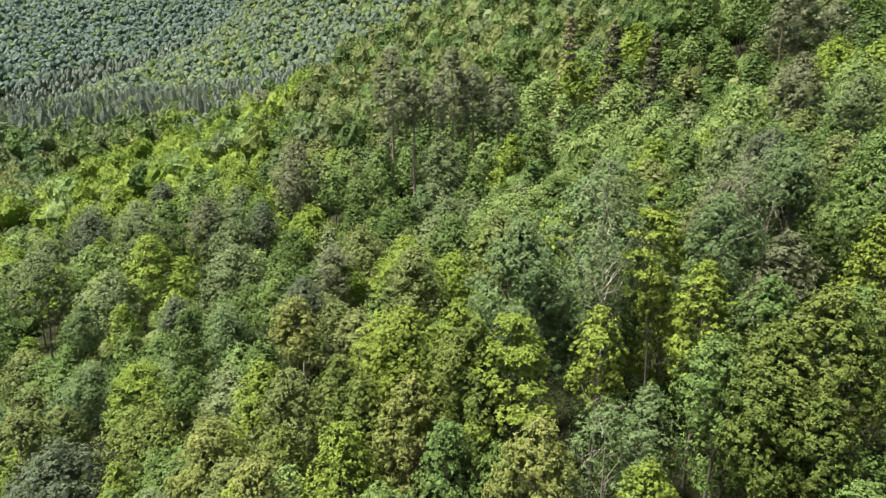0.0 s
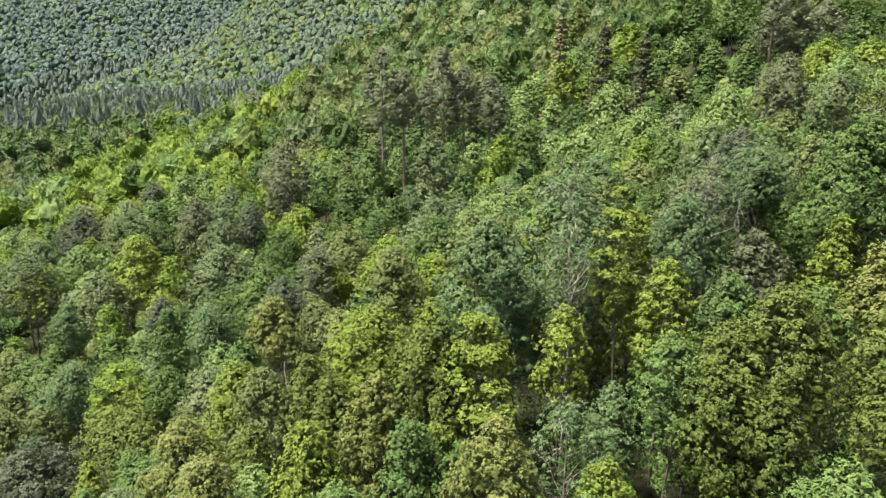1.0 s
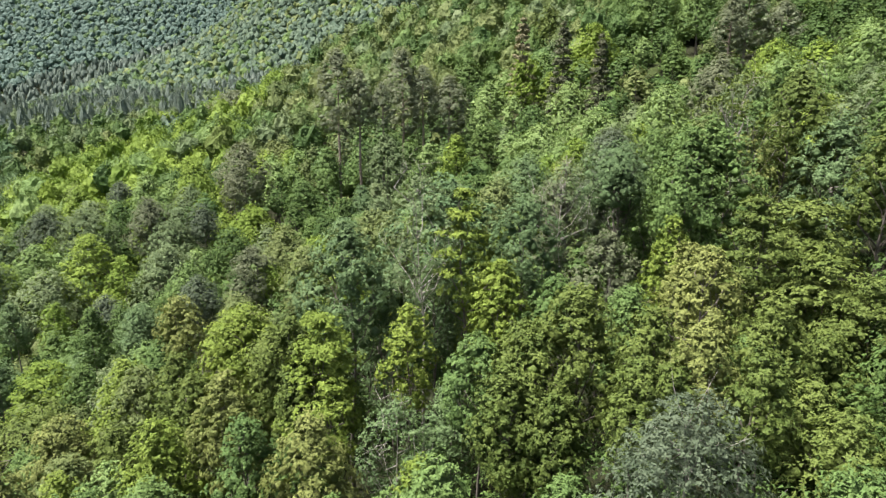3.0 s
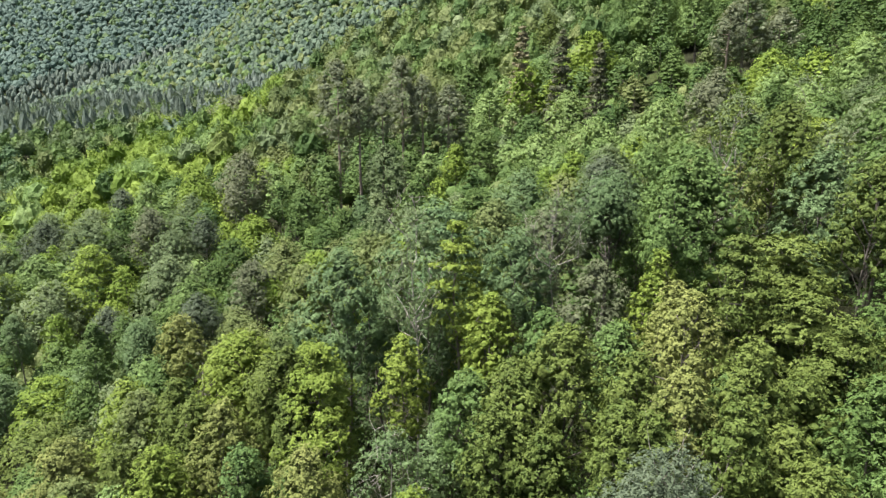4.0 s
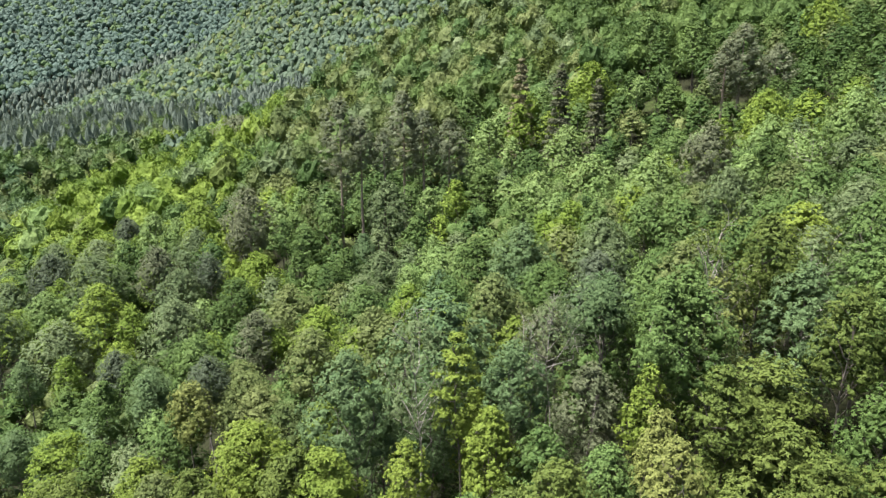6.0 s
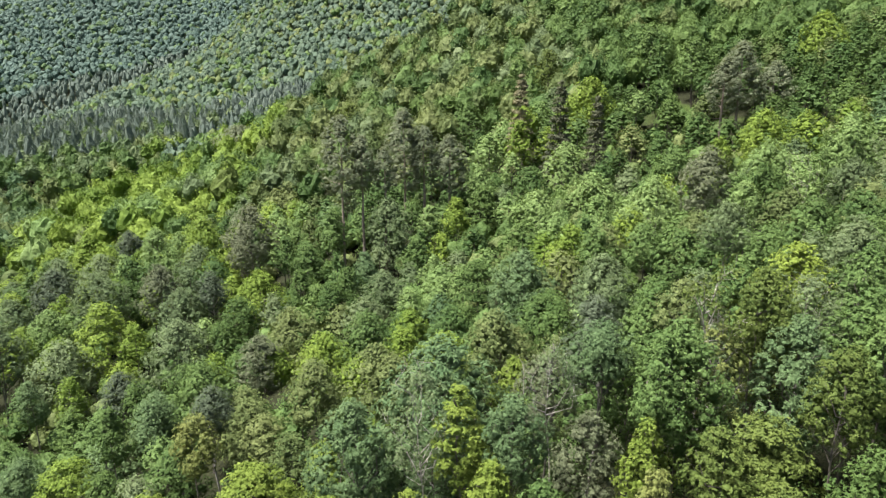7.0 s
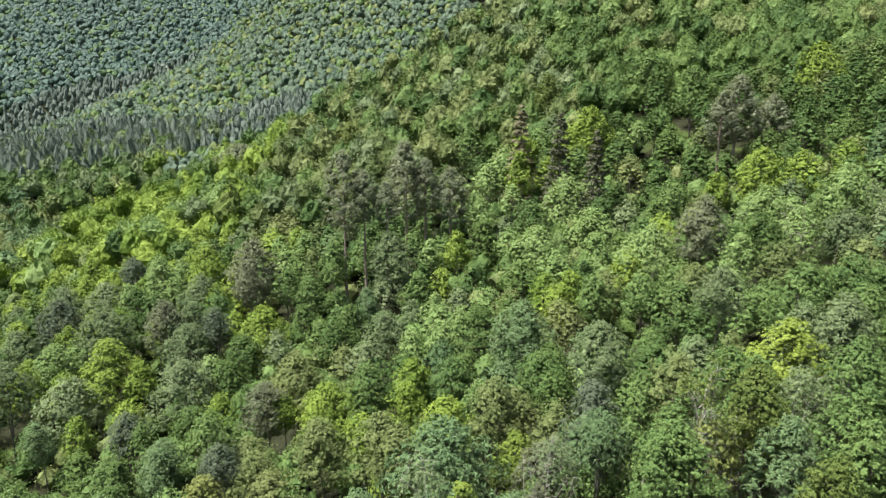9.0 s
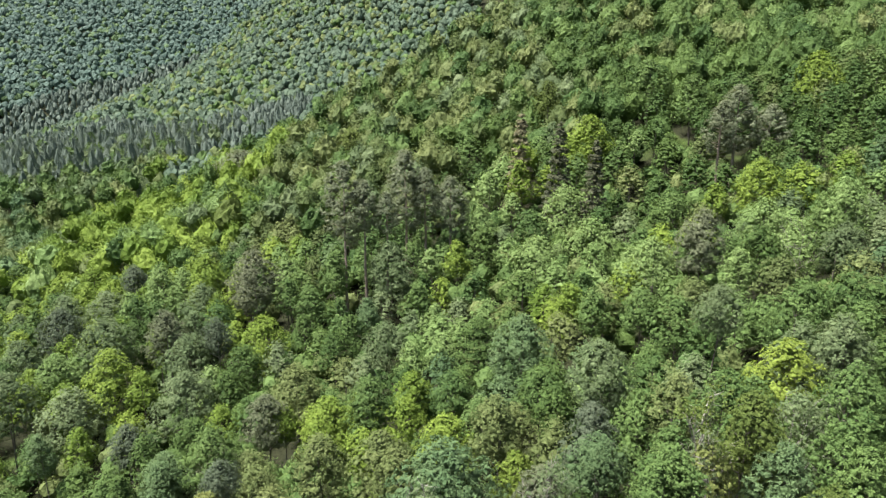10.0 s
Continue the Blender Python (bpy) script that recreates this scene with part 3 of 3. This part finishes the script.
broadleaf("lime", -30.7, 58.2, 8.1, 3.2, layered=True)
broadleaf("blue", -35.5, 58.9, 7.7, 2.4)
broadleaf("green", 45.9, 59.0, 36.1, 3.3)
broadleaf("green", 50.6, 59.5, 36.6, 2.8)
broadleaf("lime", 1.3, 59.7, 19.1, 2.4)
broadleaf("dark", -26.1, 60.5, 12.8, 2.2, point=0.75, tall=1.3)
broadleaf("green", 20.3, 60.9, 25.6, 3.0)
broadleaf("moss", -11.1, 61.0, 13.6, 3.5)
broadleaf("lime", 5.7, 63.4, 20.8, 2.3)
broadleaf("green", -17.0, 64.3, 16.8, 3.3)
broadleaf("moss", -13.1, 65.3, 12.9, 4.0)
broadleaf("blue", -24.5, 66.2, 10.6, 2.9)
broadleaf("lime", -4.0, 68.0, 18.6, 3.3)
broadleaf("green", 0.9, 68.1, 21.2, 3.2)
broadleaf("green", 10.9, 68.5, 21.7, 2.8)
broadleaf("blue", -25.1, 69.3, 10.2, 3.4)
broadleaf("green", 34.9, 69.8, 24.9, 3.0)
broadleaf("green", 37.8, 70.7, 30.4, 3.4)
broadleaf("lime", 6.0, 71.7, 20.1, 2.5)
broadleaf("moss", 40.1, 72.3, 32.2, 3.4)
broadleaf("blue", 19.6, 72.5, 27.2, 4.4)
broadleaf("moss", 50.7, 72.8, 34.7, 3.1)
broadleaf("dusk", -13.2, 73.4, 16.0, 2.9, tall=1.2)
broadleaf("lime", -11.3, 74.4, 13.8, 2.2)
broadleaf("green", 34.6, 74.4, 30.1, 2.8)
broadleaf("pale", 46.6, 74.9, 35.2, 2.1, tall=1.4)
broadleaf("green", 29.4, 77.0, 29.3, 2.8)
broadleaf("dark", -25.3, 78.5, 9.8, 3.4)
broadleaf("grey", 61.6, 78.7, 37.6, 3.0)
broadleaf("moss", -56.5, 79.0, 0.3, 3.9)
broadleaf("blue", -47.8, 79.0, 6.9, 1.9, tall=1.5)
broadleaf("pale", 56.2, 79.2, 38.0, 3.0, loose=0.45)
broadleaf("moss", -10.9, 80.0, 17.1, 4.1)
broadleaf("dark", 51.6, 80.2, 36.7, 3.2)
broadleaf("dark", 14.7, 80.6, 24.1, 3.7, layered=True, tall=1.15)
broadleaf("silver", -36.3, 81.3, 7.0, 3.0)
broadleaf("pale", 38.0, 81.5, 34.9, 3.2, tall=1.3)
broadleaf("pale", 62.8, 81.7, 42.9, 3.7)
broadleaf("dusk", 44.5, 81.7, 38.7, 3.6, tall=1.1)
broadleaf("lime", 27.3, 82.0, 28.4, 2.6)
broadleaf("pale", 9.6, 82.2, 20.9, 2.5, tall=1.2)
broadleaf("grey", -29.9, 87.4, 12.7, 5.0, tall=1.1)
broadleaf("pale", 55.4, 87.9, 39.1, 3.5)
broadleaf("dark", -24.2, 90.4, 11.3, 3.6)
broadleaf("grey", -60.7, 90.9, 10.8, 4.5)
broadleaf("grey", -50.2, 90.9, 7.6, 6.5)
broadleaf("grey", 0.8, 91.2, 19.0, 3.5)
broadleaf("dark", -7.9, 94.0, 16.2, 3.4)
broadleaf("dark", -23.2, 95.7, 13.5, 3.7)
broadleaf("lime", -46.4, 97.1, 12.1, 5.1, layered=True, tall=1.1)
broadleaf("pale", 8.4, 97.3, 20.0, 2.4, point=0.75)
broadleaf("dark", -5.7, 98.3, 17.7, 3.6, point=0.75)
broadleaf("grey", -33.6, 98.6, 14.0, 4.4)
broadleaf("silver", -29.3, 100.7, 16.2, 2.9)
broadleaf("pale", -58.9, 102.4, 8.9, 4.0, tall=1.1)
broadleaf("dusk", -38.8, 102.6, 16.9, 3.9, tall=1.1)
broadleaf("lime", -21.9, 103.5, 15.7, 5.2)
broadleaf("blue", -3.5, 103.6, 18.9, 3.1, point=0.75)
broadleaf("green", 5.3, 104.3, 21.5, 3.3, point=0.75)
broadleaf("grey", -51.4, 105.5, 14.6, 4.9)
broadleaf("pale", 26.4, 109.0, 28.7, 5.6)
broadleaf("lime", 64.9, 109.1, 42.4, 4.5)
broadleaf("green", -14.7, 109.4, 19.2, 3.5)
broadleaf("grey", -71.6, 111.1, 7.7, 5.0)
broadleaf("pale", 37.0, 112.2, 31.2, 6.4)
broadleaf("dark", -50.4, 112.8, 10.7, 4.1)
broadleaf("dusk", -25.9, 112.9, 25.4, 4.8, tall=1.1)
broadleaf("grey", -0.2, 113.5, 26.6, 4.8, tall=1.15)
broadleaf("lime", 59.5, 113.5, 37.2, 2.7)
broadleaf("lime", 12.2, 114.8, 26.3, 3.0, point=0.75)
broadleaf("pale", 7.3, 115.0, 24.8, 2.6, point=0.75)
broadleaf("green", -11.3, 115.7, 24.0, 3.7, point=0.75)
pine(-1.1, 115.7, 35.5, 2.3)
pine(-5.2, 116.1, 37.6, 2.9)
pine(-9.2, 116.9, 41.3, 4.4)
broadleaf("green", 53.2, 118.3, 35.0, 4.5)
broadleaf("green", 26.6, 119.4, 31.5, 4.1)
broadleaf("grey", -38.8, 119.5, 16.5, 4.5)
broadleaf("dark", 17.8, 120.3, 27.8, 4.0, layered=True, point=0.75, tall=1.1)
broadleaf("silver", -69.0, 120.6, 10.8, 5.1)
broadleaf("pale", 33.8, 123.6, 35.3, 5.1)
broadleaf("pale", 17.2, 126.4, 30.9, 3.9)
pine(6.0, 126.8, 38.5, 3.2)
pine(11.1, 127.5, 36.8, 4.4)
pine(1.8, 127.7, 42.1, 4.8)
broadleaf("pale", -50.4, 127.7, 17.7, 4.3, tall=1.3)
pine(65.7, 128.8, 51.6, 3.1)
broadleaf("grey", -72.7, 128.9, 11.0, 4.4)
broadleaf("grey", -63.6, 129.2, 11.8, 4.9)
pine(75.6, 129.2, 50.9, 3.8)
pine(69.0, 129.6, 54.7, 4.5)
broadleaf("lime", -41.5, 130.7, 19.6, 4.6)
broadleaf("lime", 25.8, 133.2, 39.3, 3.3, point=0.75, tall=1.2)
broadleaf("pale", -49.7, 136.8, 14.8, 3.3)
broadleaf("silver", -63.3, 141.6, 14.0, 3.5)
broadleaf("lime", -78.0, 150.1, 11.3, 5.9)
broadleaf("lime", -92.3, 162.6, 6.2, 6.4)
broadleaf("lime", -56.1, 163.6, 17.1, 6.0)
broadleaf("dark", -113.6, 174.2, 4.8, 6.9)
broadleaf("lime", -111.3, 194.9, 4.9, 6.2)
broadleaf("lime", -99.5, 195.0, 6.7, 6.5)
broadleaf("lime", -91.1, 196.7, 11.1, 7.6)
broadleaf("olive", -46.3, 199.8, 27.3, 5.4)
pine(-59.6, 217.9, 33.4, 8.8)
broadleaf("lime", -86.1, 220.3, 20.6, 5.2)
broadleaf("lime", -76.8, 220.5, 22.6, 5.6)
dead(27.1, 36.0, 35.9, 1.9)
conifer(39.5, 123.4, 44.4, 4.2)
conifer(33.8, 131.4, 47.5, 4.6)
conifer(26.6, 139.0, 49.0, 5.0, 0.8)
broadleaf("pale", 53.1, 142.8, 44.9, 2.5)
broadleaf("lime", 42.9, 145.1, 48.2, 5.0)
broadleaf("lime", 93.7, 146.8, 62.0, 5.3)
broadleaf("green", 68.0, 151.4, 57.3, 5.3)
broadleaf("green", 16.3, 167.9, 41.8, 5.3)
broadleaf("green", 63.1, 170.1, 61.7, 5.3)
broadleaf("olive", 38.5, 180.1, 55.9, 4.8)
broadleaf("olive", -20.1, 202.8, 41.7, 4.8)
broadleaf("olive", 28.4, 232.3, 68.7, 4.8)
broadleaf("olive", 62.8, 235.9, 71.0, 4.8)
broadleaf("olive", -3.9, 236.7, 57.3, 4.8)

# ---- the trees between them ----
MIX = ("lime", "green", "green", "green", "dark", "dark", "grey", "grey", "blue", "pale", "moss")


class Spots:
    """A hashed plan of taken circles."""

    def __init__(self, cell):
        self.cell, self.taken = cell, {}

    def add(self, x, y, r):
        self.taken.setdefault((int(x // self.cell), int(y // self.cell)), []).append((x, y, r))

    def free(self, x, y, r, close):
        i, j = int(x // self.cell), int(y // self.cell)
        for a in (i - 1, i, i + 1):
            for b in (j - 1, j, j + 1):
                for px, py, pr in self.taken.get((a, b), ()):
                    if math.hypot(px - x, py - y) < close * (pr + r):
                        return False
        return True


spots = Spots(12.0)
for px, py, pr, *_ in PLACED:
    spots.add(px, py, pr)
CLEAR = ((-37.0, 92.0, 3.0), (18.6, 112.0, 2.4), (18.2, 31.0, 2.4), (7.3, 28.6, 1.7), (10.3, 26.2, 1.4))      # small clearings
for px, py, pr in (*CLEAR, (-6.5, 111.5, 3.5)):      # and low growth below the pines
    spots.add(px, py, pr)
KNOWN = np.array([(p[0], p[1], p[5]) for p in PLACED])
TONES = [p[3] for p in PLACED]
BROAD = np.array([t != "pine" for t in TONES])


def roof(x, y):
    """Height of the treetops round about."""
    w = BROAD / (np.hypot(KNOWN[:, 0] - x, KNOWN[:, 1] - y) ** 2 + 4.0) ** 1.5
    slope = KNOWN[:, 2] + ground_height(x, y) - GROUNDS
    return float(np.sum(w * slope) / np.sum(w))


GROUNDS = ground_height(KNOWN[:, 0], KNOWN[:, 1])


def like_neighbours(x, y):
    """A tone that suits the trees round about."""
    i = np.argsort(np.hypot(KNOWN[:, 0] - x, KNOWN[:, 1] - y))[:4]
    tone = TONES[i[int(rng.integers(0, 3))]] if rng.uniform() < (0.6 if y > 45 else 0.9) else MIX[int(rng.integers(0, len(MIX)))]
    return "green" if tone in ("pine", "silver", "neon", "tan") else tone


def size_at(y):
    return float(np.interp(y, (0, 35, 70, 120, 200), (1.5, 1.9, 3.0, 3.8, 4.3))) * rng.uniform(0.75, 1.25)


for tries in range(9000):
    low = 9 if tries < 4000 else 38
    y = rng.uniform(low, low + 34)
    x = 6 + rng.uniform(-1, 1) * (10 + 0.73 * y)
    r = size_at(y)
    if len(PLACED) > 330 or math.hypot(x - 5, y) < 12.5 or math.hypot(x - 16, y - 11) < 5 or not spots.free(x, y, r, 0.72):
        continue
    spots.add(x, y, r)
    tone = like_neighbours(x, y)
    # mostly dark leaves here, to colour in the shade between the near crowns
    if y < 22 or (y < 32 and x > 14):
        tone = ("olive", "dark", "dark", "green")[int(rng.integers(0, 4))]
    broadleaf(tone, x, y, roof(x, y) - (rng.uniform(1.8, 4.2) if y < 40 else rng.uniform(2.0, 4.6)), r, tall=1.3, cover=0.5)

# ---- woods beyond them, too many to count ----


def wood(name, label, inside, tries, pick, radius, clumps, per, size, close, height, core=0.75, under_roof=False):
    """One stretch of woodland: many small trees in one mesh, each with its stem and clumps of leaves."""
    mats = [*LEAF.values(), NEEDLE, HAZY_NEEDLE, GREY_BARK, PINE_BARK]
    index = {k: i for i, k in enumerate([*LEAF, "pine", "far_pine"])}
    verts, faces, slots, tones, at = [], [], [], [], 0
    for _ in range(tries):
        x, y = inside()
        if x is None:
            continue
        r = radius * rng.uniform(0.75, 1.25)
        tone = pick(x, y)
        piny = tone in ("pine", "far_pine")
        if piny:
            r *= 0.85
        if not spots.free(x, y, r, close):
            continue
        spots.add(x, y, r)
        base = float(ground_height(x, y))
        h = height * rng.uniform(0.72, 1.18) * (1.2 if piny else 1.0)
        if under_roof:
            h = max(3.0, roof(x, y) - base - rng.uniform(1.2, 4.2))
        if piny:
            v, f = crown_skin(h, r * 0.85, 0.9 * h, clumps * per, min(size, 0.9), 1.15, 0.5, lumps=6.0)
        elif not under_roof:
            point = rng.uniform(0.2, 1.0)
            deep = min(0.95 * h, (2.5 + 0.6 * point) * r)
            fine = core > 0.9
            near = float(np.clip(175 / y, 0.45, 1.15)) if fine else 1.0
            v, f = crown_skin(h, r * 1.12, deep, int(clumps * per * near**2), size / near, point, body=0.8 if fine else 0.86, lumps=6.5 if fine else 4.5, ball=ROUND if fine else DOME, faces=ROUND_FACES if fine else DOME_FACES)
        else:
            point = rng.uniform(0, 0.7)
            deep = min(0.95 * h, (2.0 + 0.9 * point) * r)
            where, around, away = crown_form(h, r, deep, clumps, point * 0.7)
            leaf = leaf_length(y) * 1.06
            v, f = joined([boughs(where, around, away, int(clumps * per * (size / leaf) ** 1.6), leaf, 4, 0.7, lift=0.3)[0], masses(where * (0.92, 0.92, 1) + (0, 0, -0.06 * r), around * core, 0.22, plain=True)])
        sv, sf = tube(np.array([(0, 0, -0.5), (0, 0, h * 0.85)]), (0.16, 0.05), 3)
        sf = np.concatenate([sf[:, :3], sf[:, (0, 2, 3)]])
        tone_value = rng.uniform(0.05, 0.95)
        for vv, ff, slot in ((v, f, index[tone]), (sv, sf, len(mats) - (1 if piny else 2))):
            verts.append(vv + (x, y, base)), faces.append(ff + at)
            slots.append(np.full(len(ff), slot)), tones.append(np.full(len(vv), tone_value))
            at += len(vv)
    ob = mesh_object(name, np.concatenate(verts), [np.concatenate(faces)], mats, np.concatenate(slots), np.concatenate(tones))
    return tagged(ob, label, "woodland", kind="stuff")


def on_near_spur():
    y = 146 + 229 * rng.uniform() ** 0.75
    x = 6 + rng.uniform(-1, 1) * (16 + 0.74 * y)
    return (None, None) if (x + 127) * -0.431 + (y - 205) * 0.902 > 16 and x > -115 else (x, y)


def behind_the_first_trees():
    y = 45 + 115 * rng.uniform() ** 0.6
    return 6 + rng.uniform(-1, 1) * (16 + 0.74 * y), y


def in_pines(x, y):
    """The belt of pines across the foot of the slope."""
    return 258 + max(0.0, x + 165) + 6 * math.sin(x * 0.13) < y < 415 + 0.25 * max(0.0, -x - 160) + 18 * math.sin(x * 0.05)


def near_tone(x, y):
    if x > 45 and y > 105:
        return ("dark", "dark", "dark", "green", "moss", "dark")[int(rng.integers(0, 6))]
    if y > 150 + 0.25 * x and x > -45:
        return ("moss", "moss", "moss", "green", "dark", "grey", "moss")[int(rng.integers(0, 7))]
    if x < -75 and in_pines(x, y):
        return ("far_pine", "far_pine", "far_pine", "far_pine", "dark", "grey")[int(rng.integers(0, 6))]
    if x < -118 and y > 175:
        return ("grey", "moss", "green", "dark", "grey", "blue")[int(rng.integers(0, 6))]
    if -115 < x < -20 and 65 < y < 250 and rng.uniform() < 0.75:
        return ("lime", "lime", "pale", "lime", "green")[int(rng.integers(0, 5))]
    return like_neighbours(x, y)


def low_tone(x, y):
    # shade of the gaps between crowns is put into these darker leaf tones
    return ("green", "dark", "dark", "moss")[int(rng.integers(0, 4))]


def on_middle_spur():
    y = rng.uniform(250, 840)
    x = rng.uniform(-0.77, 0.07) * y
    return (None, None) if middle_spur(x, y) < far_mountain(x, y) - 3 else (x, y)


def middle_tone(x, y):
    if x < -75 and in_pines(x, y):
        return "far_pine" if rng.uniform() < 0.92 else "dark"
    return ("hazy_beech", "hazy_beech", "hazy_beech", "hazy_beech", "green", "moss")[int(rng.integers(0, 6))]


def on_far_mountain():
    y = 430 + 690 * rng.uniform() ** 0.8
    x = rng.uniform(-0.79, -0.22) * y
    return (None, None) if middle_spur(x, y) > far_mountain(x, y) else (x, y)


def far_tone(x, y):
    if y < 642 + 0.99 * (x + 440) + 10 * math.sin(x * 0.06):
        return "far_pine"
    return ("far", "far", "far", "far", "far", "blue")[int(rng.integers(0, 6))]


wood("hillside_woodland", "mixed bright and grey-green broadleaf woodland on the hillside", behind_the_first_trees, 12000, near_tone, 3.8, 40, 42, 0.26, 0.7, 12.0, 0.46, True)
wood("slope_woodland", "moss-green and dark green broadleaf woodland up to the crest", on_near_spur, 14000, near_tone, 3.5, 30, 20, 0.42, 0.64, 14.0, 0.95)
wood("hillside_saplings", "young broadleaf saplings and bushes filling gaps between the trees", behind_the_first_trees, 3500, low_tone, 2.0, 10, 22, 0.3, 0.6, 5.0, 0.45)
wood("slope_saplings", "young broadleaf saplings between the trees of the upper slope", on_near_spur, 3500, low_tone, 2.6, 10, 8, 0.5, 0.5, 8.0, 0.45)
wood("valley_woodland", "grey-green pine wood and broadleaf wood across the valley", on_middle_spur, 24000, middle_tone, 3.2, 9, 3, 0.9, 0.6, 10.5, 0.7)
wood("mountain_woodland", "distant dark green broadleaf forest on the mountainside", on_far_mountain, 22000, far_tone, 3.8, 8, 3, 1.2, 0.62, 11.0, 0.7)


def undergrowth():
    """Low bushes and saplings on the forest floor between the trees."""
    verts, faces, at = [], [], 0
    for k in range(1100):
        y = 8 + 112 * rng.uniform() ** 2.0 if k < 450 else rng.uniform(16, 46)
        x = 6 + rng.uniform(-1, 1) * (12 + 0.73 * y)
        if any(math.hypot(x - cx, y - cy) < cr for cx, cy, cr in CLEAR[:3]):
            continue
        n = int(rng.integers(3, 7))
        where = np.column_stack([rng.normal(size=(n, 2)) * 0.7, rng.uniform(0.3, 5.0 if y < 55 else 2.6, n)])
        v, f = leaves(where, rng.uniform(0.4, 0.9, n), 220 if y < 42 else 110, 0.15 if y < 42 else 0.26)
        verts.append(v + (x, y, float(ground_height(x, y)))), faces.append(f + at)
        at += len(v)
    # dark leaves stand in for the shade on the bushes
    ob = mesh_object("undergrowth", np.concatenate(verts), [np.concatenate(faces)], [LEAF["dark"]], tones=np.full(at, 0.4))
    return tagged(ob, "low bushes and saplings on the forest floor, leaves darkened for shade", "undergrowth", kind="stuff")


undergrowth()


def meadow(x, y, r):
    """Long grass in a small clearing."""
    n = int(420 * r * r)
    a, d = rng.uniform(0, 6.28, n), r * np.sqrt(rng.uniform(0, 1, n))
    foot = np.column_stack([x + d * np.cos(a), y + d * np.sin(a), 0 * a])
    foot[:, 2] = ground_height(foot[:, 0], foot[:, 1]) - 0.03
    lean = rng.normal(size=(n, 3)) * 0.12 + np.column_stack([0 * a, 0 * a, rng.uniform(0.25, 0.6, n)])
    side = unit(np.cross(lean, rng.normal(size=(n, 3)))) * 0.05
    v = np.stack([foot - side, foot + side, foot + lean], 1).reshape(-1, 3)
    ob = mesh_object("grass", v, [np.arange(n)[:, None] * 3 + np.array((0, 1, 2))], [LEAF["gold"]], tones=np.repeat(rng.uniform(0.2, 0.7, n), 3))
    return tagged(ob, "bright green grass in a small clearing between the trees", "grass", kind="stuff")


for cx, cy, cr in CLEAR[:2]:
    meadow(cx, cy, cr + 1.0)
